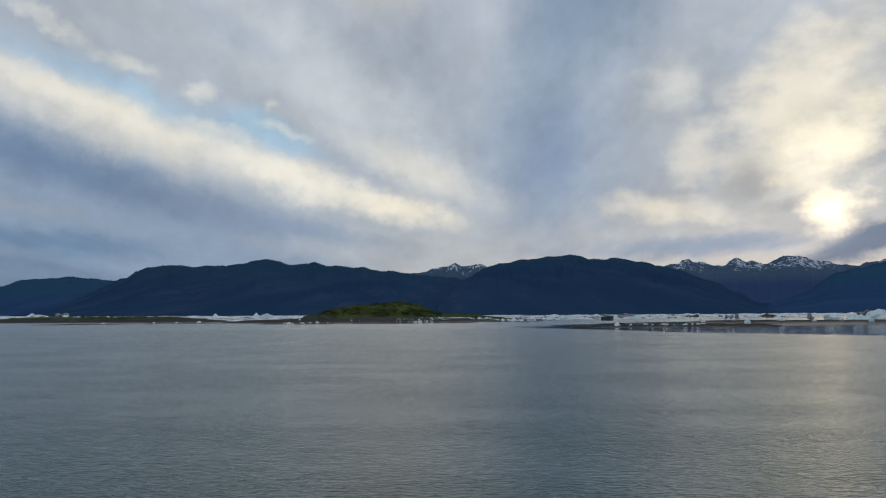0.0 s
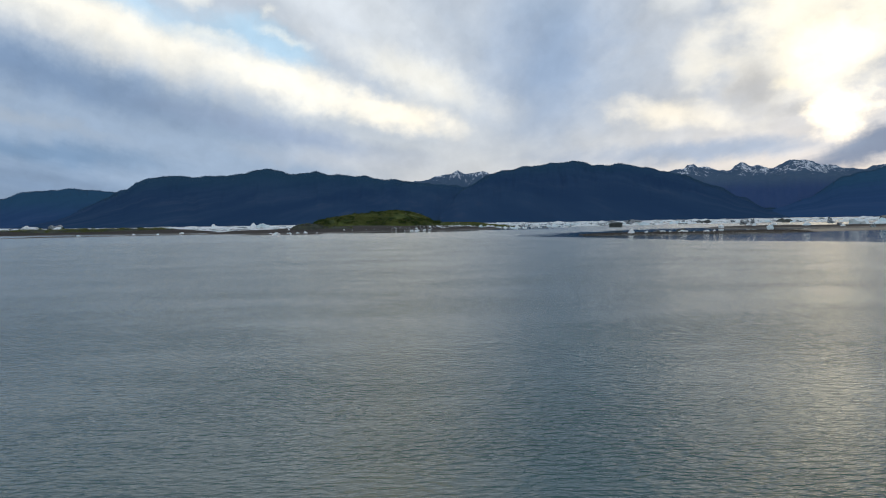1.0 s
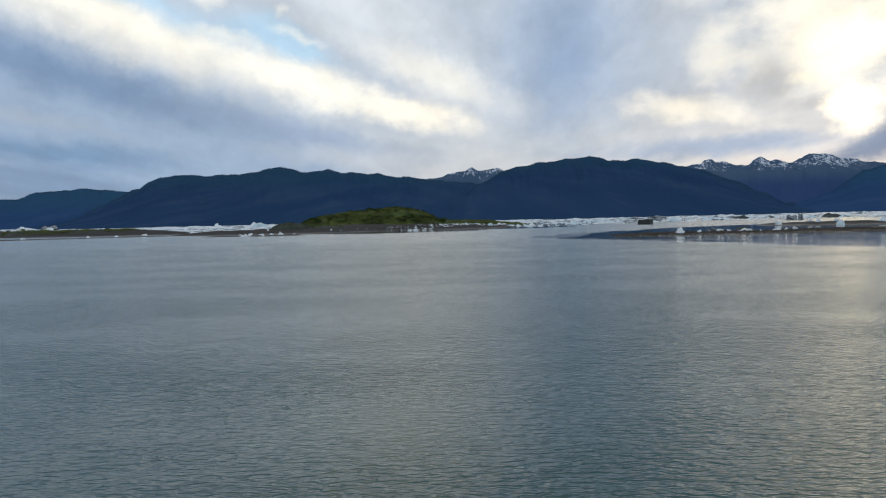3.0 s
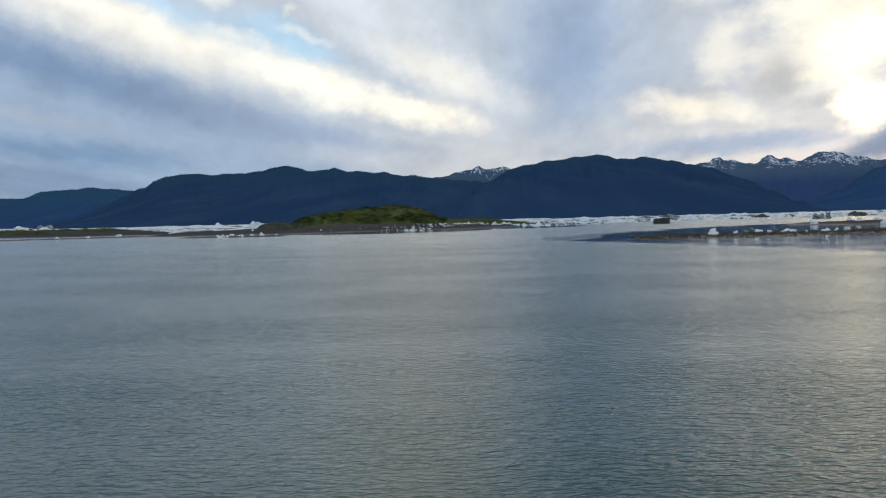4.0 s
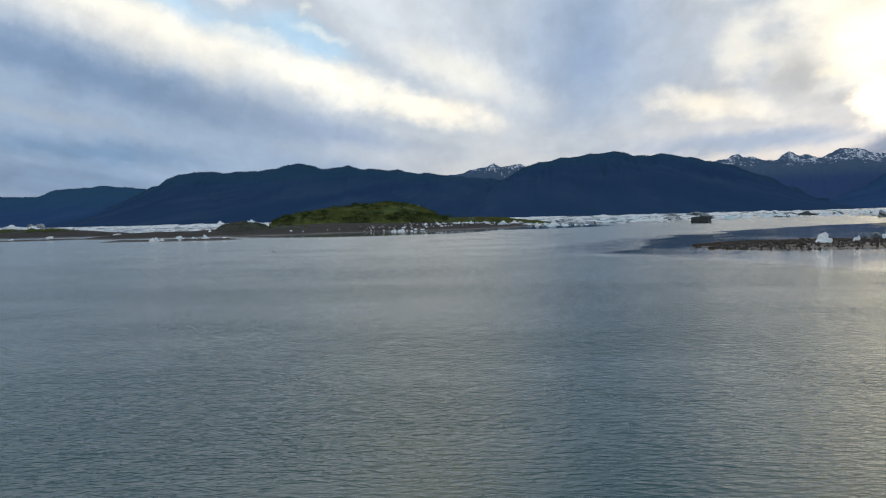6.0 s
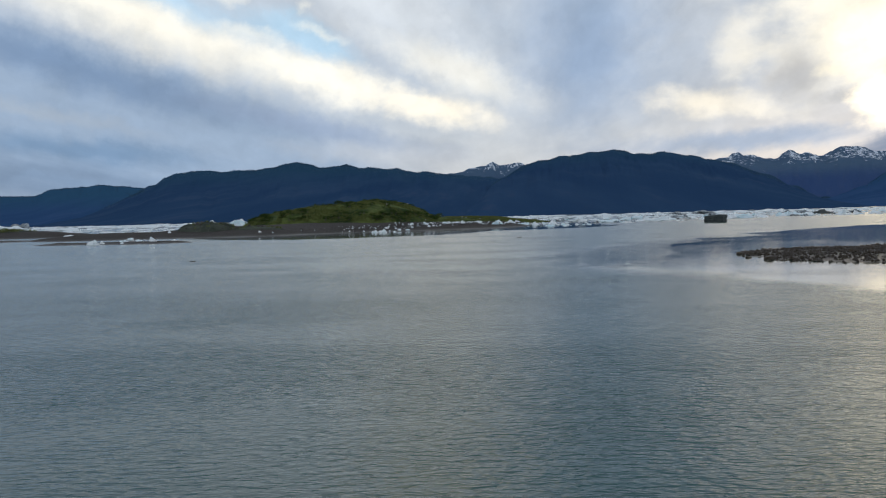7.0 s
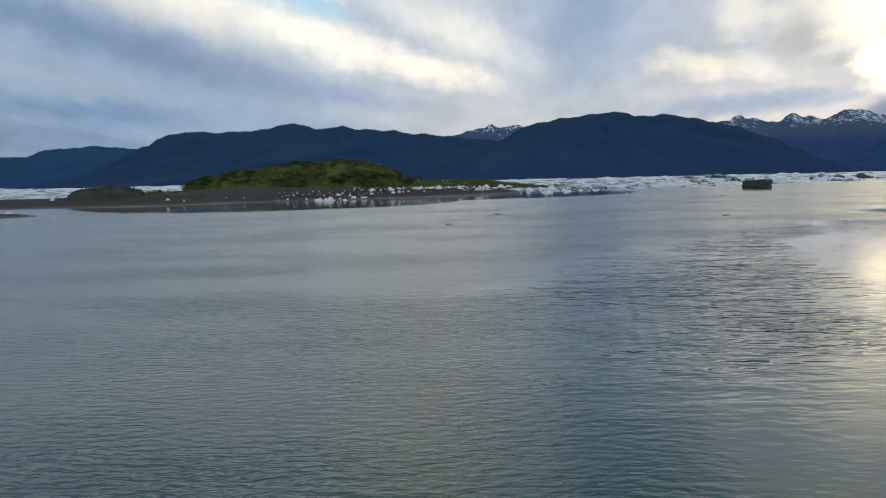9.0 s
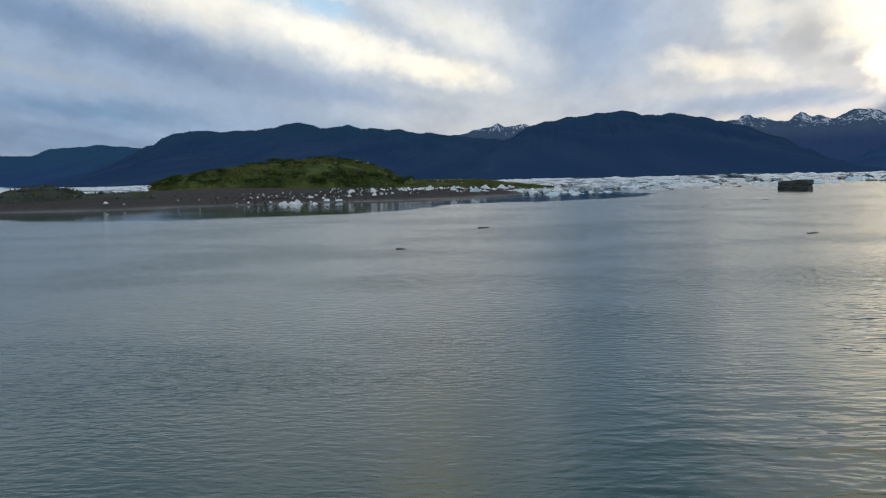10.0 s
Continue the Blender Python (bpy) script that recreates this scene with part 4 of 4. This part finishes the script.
scatter("gravel", 2000, along_beach, island_z, 0.10, 0.30, STONE, "dark cobbles strewn over the beach", "gravel", 3)
scatter("gravel", 1500, whole_beach, island_z, 0.06, 0.16, STONE, "small dark stones on the beach", "gravel", 4)
scatter("gravel", 110, lambda r: (r.uniform(-42, -21), r.uniform(263, 278)), lambda x, y: mound_z(x, y) - 0.06 if mound_rise(x, y) > 0 else -1, 0.18, 0.62, STONE, "grey stones showing through the knoll's turf", "gravel", 14)
scatter("ice_crumbs", 260, along_beach, island_z, 0.12, 0.38, ICE, "crumbs of melting ice on the beach", "ice", 5)
scatter("gravel", 9000, lambda r: (28 + 40 * r.random() ** 1.2, 165.5 + 5.5 * r.random() + r.gauss(0, 4.5)), shoal_z, 0.07, 0.22, WEEDY, "small wet stones and weed on the shoal", "gravel", 6)


# ---- plants of the hill ----
def shrub_thing(seed):
    """A low shrub: a few bent stems under a crown of leaf sprays, about one metre high."""
    rnd = random.Random(seed)
    root = new("shrub")
    bm = bmesh.new()
    for k in range(5):
        a, lean = k * 1.26 + rnd.random(), rnd.uniform(0.15, 0.4)
        p0, p1 = Vector((0, 0, -0.1)), Vector((math.cos(a) * lean, math.sin(a) * lean, rnd.uniform(0.5, 0.8)))
        ring = [[bm.verts.new(p + Vector((math.cos(q * 2.09) * r, math.sin(q * 2.09) * r, 0))) for q in range(3)] for p, r in ((p0, 0.035), ((p0 + p1) / 2 + Vector((0, 0, 0.06)), 0.025), (p1, 0.01))]
        for lo, hi in zip(ring, ring[1:]):
            for q in range(3):
                bm.faces.new((lo[q], lo[(q + 1) % 3], hi[(q + 1) % 3], hi[q]))
    part("stems", bm, TWIG, root, "thin grey stems")
    bm = bmesh.new()
    knots = [Vector((rnd.gauss(0, 0.34), rnd.gauss(0, 0.34), rnd.uniform(0.35, 0.85))) for _ in range(9)]
    for k in range(190):
        c = rnd.choice(knots) + Vector((rnd.gauss(0, 0.14), rnd.gauss(0, 0.14), rnd.gauss(0, 0.10)))
        c.z = max(c.z, 0.05)
        u = Vector((rnd.gauss(0, 1), rnd.gauss(0, 1), rnd.gauss(0, 0.6))).normalized() * rnd.uniform(0.06, 0.12)
        w = u.cross(Vector((rnd.gauss(0, 1), rnd.gauss(0, 1), rnd.gauss(0, 1)))).normalized() * 0.045
        bm.faces.new([bm.verts.new(c + d) for d in (-u, w, u, -w)])
    part("crown", bm, LEAF, root, "dense small green leaves")
    return tagged(root, "low green shrub on the grassy hill", "shrub", "shrubs on the hill")


SHRUBS = [shrub_thing(60 + k) for k in range(5)]
pick = random.Random(71)
spots = []
while len(spots) < 240:
    front = pick.random() < 0.45
    x = pick.uniform(-43, 4)
    y = pick.uniform(305, 350)
    r = hill_rise(x, y)
    if r <= 0.05 or (front and r > 1.8) or (not front and lump(x, y, 7, 77) < 0.05):
        continue
    spots.append((x, y, pick.uniform(0.7, 1.25) if front else pick.uniform(0.45, 0.95)))
for k in range(3):
    x, y = pick.uniform(-39, -31), pick.uniform(266, 274)
    if mound_rise(x, y) > 0.2:
        spots.append((x, y, pick.uniform(0.5, 0.8)))
for k in range(16):
    x = pick.uniform(-145, -92)
    spots.append((x, 310 - (x + 118) * 0.19 + pick.gauss(0, 2.5), pick.uniform(0.6, 0.9)))
for k, (x, y, s) in enumerate(spots):
    z = mound_z(x, y) if mound_rise(x, y) > 0 else hill_z(x, y) if hill_rise(x, y) > 0 else max(bar_z(x, y), left_z(x, y))
    m = pose(x, y, z - 0.05, 0, 0, pick.uniform(0, 360)) @ Matrix.Diagonal((s * pick.uniform(1.1, 1.7), s * 1.3, s, 1))
    if k < len(SHRUBS):
        SHRUBS[k].matrix_basis = m
    else:
        made = copy_thing(SHRUBS[k % len(SHRUBS)], Matrix.Identity(4))
        made.matrix_basis = m


def grass(name, count, box, height, rise, seed, label):
    """Tufts of a few broad, leaning blades."""
    rnd = random.Random(seed)
    vs, fs = [], []
    while len(fs) < count * 5:
        x, y = rnd.uniform(box[0], box[1]), rnd.uniform(box[2], box[3])
        r = rise(x, y)
        if r <= 0.02 or lump(x, y * 0.5, 3.2, 90) + 0.6 * lump(x, y, 9, 91) < rnd.uniform(-0.3, 0.15):
            continue
        z, tall = height(x, y) - 0.05, rnd.uniform(0.22, 0.5) * (1 + 0.5 * lump(x, y, 6, 88))
        for _ in range(5):
            a, n0 = rnd.random() * 6.28, len(vs)
            bx, by = x + rnd.gauss(0, 0.15), y + rnd.gauss(0, 0.15)
            w = rnd.uniform(0.04, 0.09)
            vs += [(bx - w * math.sin(a), by + w * math.cos(a), z), (bx + w * math.sin(a), by - w * math.cos(a), z),
                   (bx + math.cos(a) * tall * 0.5, by + math.sin(a) * tall * 0.5, z + tall)]
            fs.append((n0, n0 + 1, n0 + 2))
    return tagged(mesh_object(name, vs, fs, BLADE, smooth=False), label, "grass", kind="stuff")


grass("grass", 15000, (-44, 50, 296, 430), hill_z, hill_rise, 7, "rough green and straw-coloured grass on the hill")
grass("grass", 60, (-42, -21, 262, 278), mound_z, mound_rise, 8, "rough grass on the knoll")
grass("grass", 1600, (-158, -80, 294, 330), bar_z, bar_rise, 9, "thin grass on the gravel bar")

# pale stone shapes standing in for white gulls on the hill's open flank
PALE = [stone_mesh(s, GULL_SPECK) for s in range(20, 23)]
pick = random.Random(91)
count = 0
while count < 34:
    x, y = pick.uniform(-14, 16), pick.uniform(314, 355)
    if hill_rise(x, y) > 0.1:
        ob = new("stone", pick.choice(PALE))
        s = pick.uniform(0.25, 0.5)
        ob.matrix_world = pose(x, y, hill_z(x, y) + 0.15 + 0.1 * s, 0, 0, pick.uniform(0, 360)) @ Matrix.Diagonal((s, s, s * 1.2, 1))
        tagged(ob, "small pale stone shape standing in for a gull in the grass", "stone", "pale stones on the hill")
        count += 1


# ---- bits of driftwood on the water ----
def driftwood(x, y, length, turn, seed):
    """A short, bent and tapered piece of a branch with a stub, half under water."""
    rnd = random.Random(seed)
    bm = bmesh.new()
    for base, bend, far, thick in ((Vector((-0.5, 0, 0)), 0.10, Vector((1, 0, 0.02)), 0.07), (Vector((0.12, 0.02, 0)), 0.03, Vector((0.12, 0.16, 0.16)), 0.045)):
        rings = []
        for k in range(6):
            u = k / 5
            c = base + far * u + Vector((0, bend * math.sin(u * 3.1), 0.03 * math.sin(u * 5 + seed)))
            r = thick * (1 - 0.55 * u) * rnd.uniform(0.85, 1.15)
            rings.append([bm.verts.new(c + Vector((0, r * math.cos(q * math.tau / 6), r * math.sin(q * math.tau / 6)))) for q in range(6)])
        for lo, hi in zip(rings, rings[1:]):
            for q in range(6):
                bm.faces.new((lo[q], lo[(q + 1) % 6], hi[(q + 1) % 6], hi[q]))
        bm.faces.new(rings[0][::-1])
        bm.faces.new(rings[-1])
    bmesh.ops.recalc_face_normals(bm, faces=bm.faces[:])
    me = bpy.data.meshes.new("driftwood")
    bm.to_mesh(me)
    bm.free()
    me.materials.append(STONE)
    ob = new("driftwood", me)
    ob.matrix_world = pose(x, y, 0.01, rnd.uniform(-20, 20), 0, turn) @ Matrix.Diagonal((length, length, length, 1))
    return tagged(ob, "small dark piece of driftwood floating on the lake", "driftwood", "driftwood on the lake")


for k, (x, y, length) in enumerate([(-7.5, 177, 0.5), (-7.6, 190, 0.4), (14, 202, 0.4), (17.3, 214.4, 0.6), (31.3, 206.3, 0.5), (34.3, 235.2, 0.35), (37.3, 240, 0.3), (43.5, 248.8, 0.5), (45, 246, 0.3), (49.7, 250, 0.3), (7, 222, 0.3)]):
    driftwood(x, y, length, 20 * math.sin(k * 2.3), 200 + k)
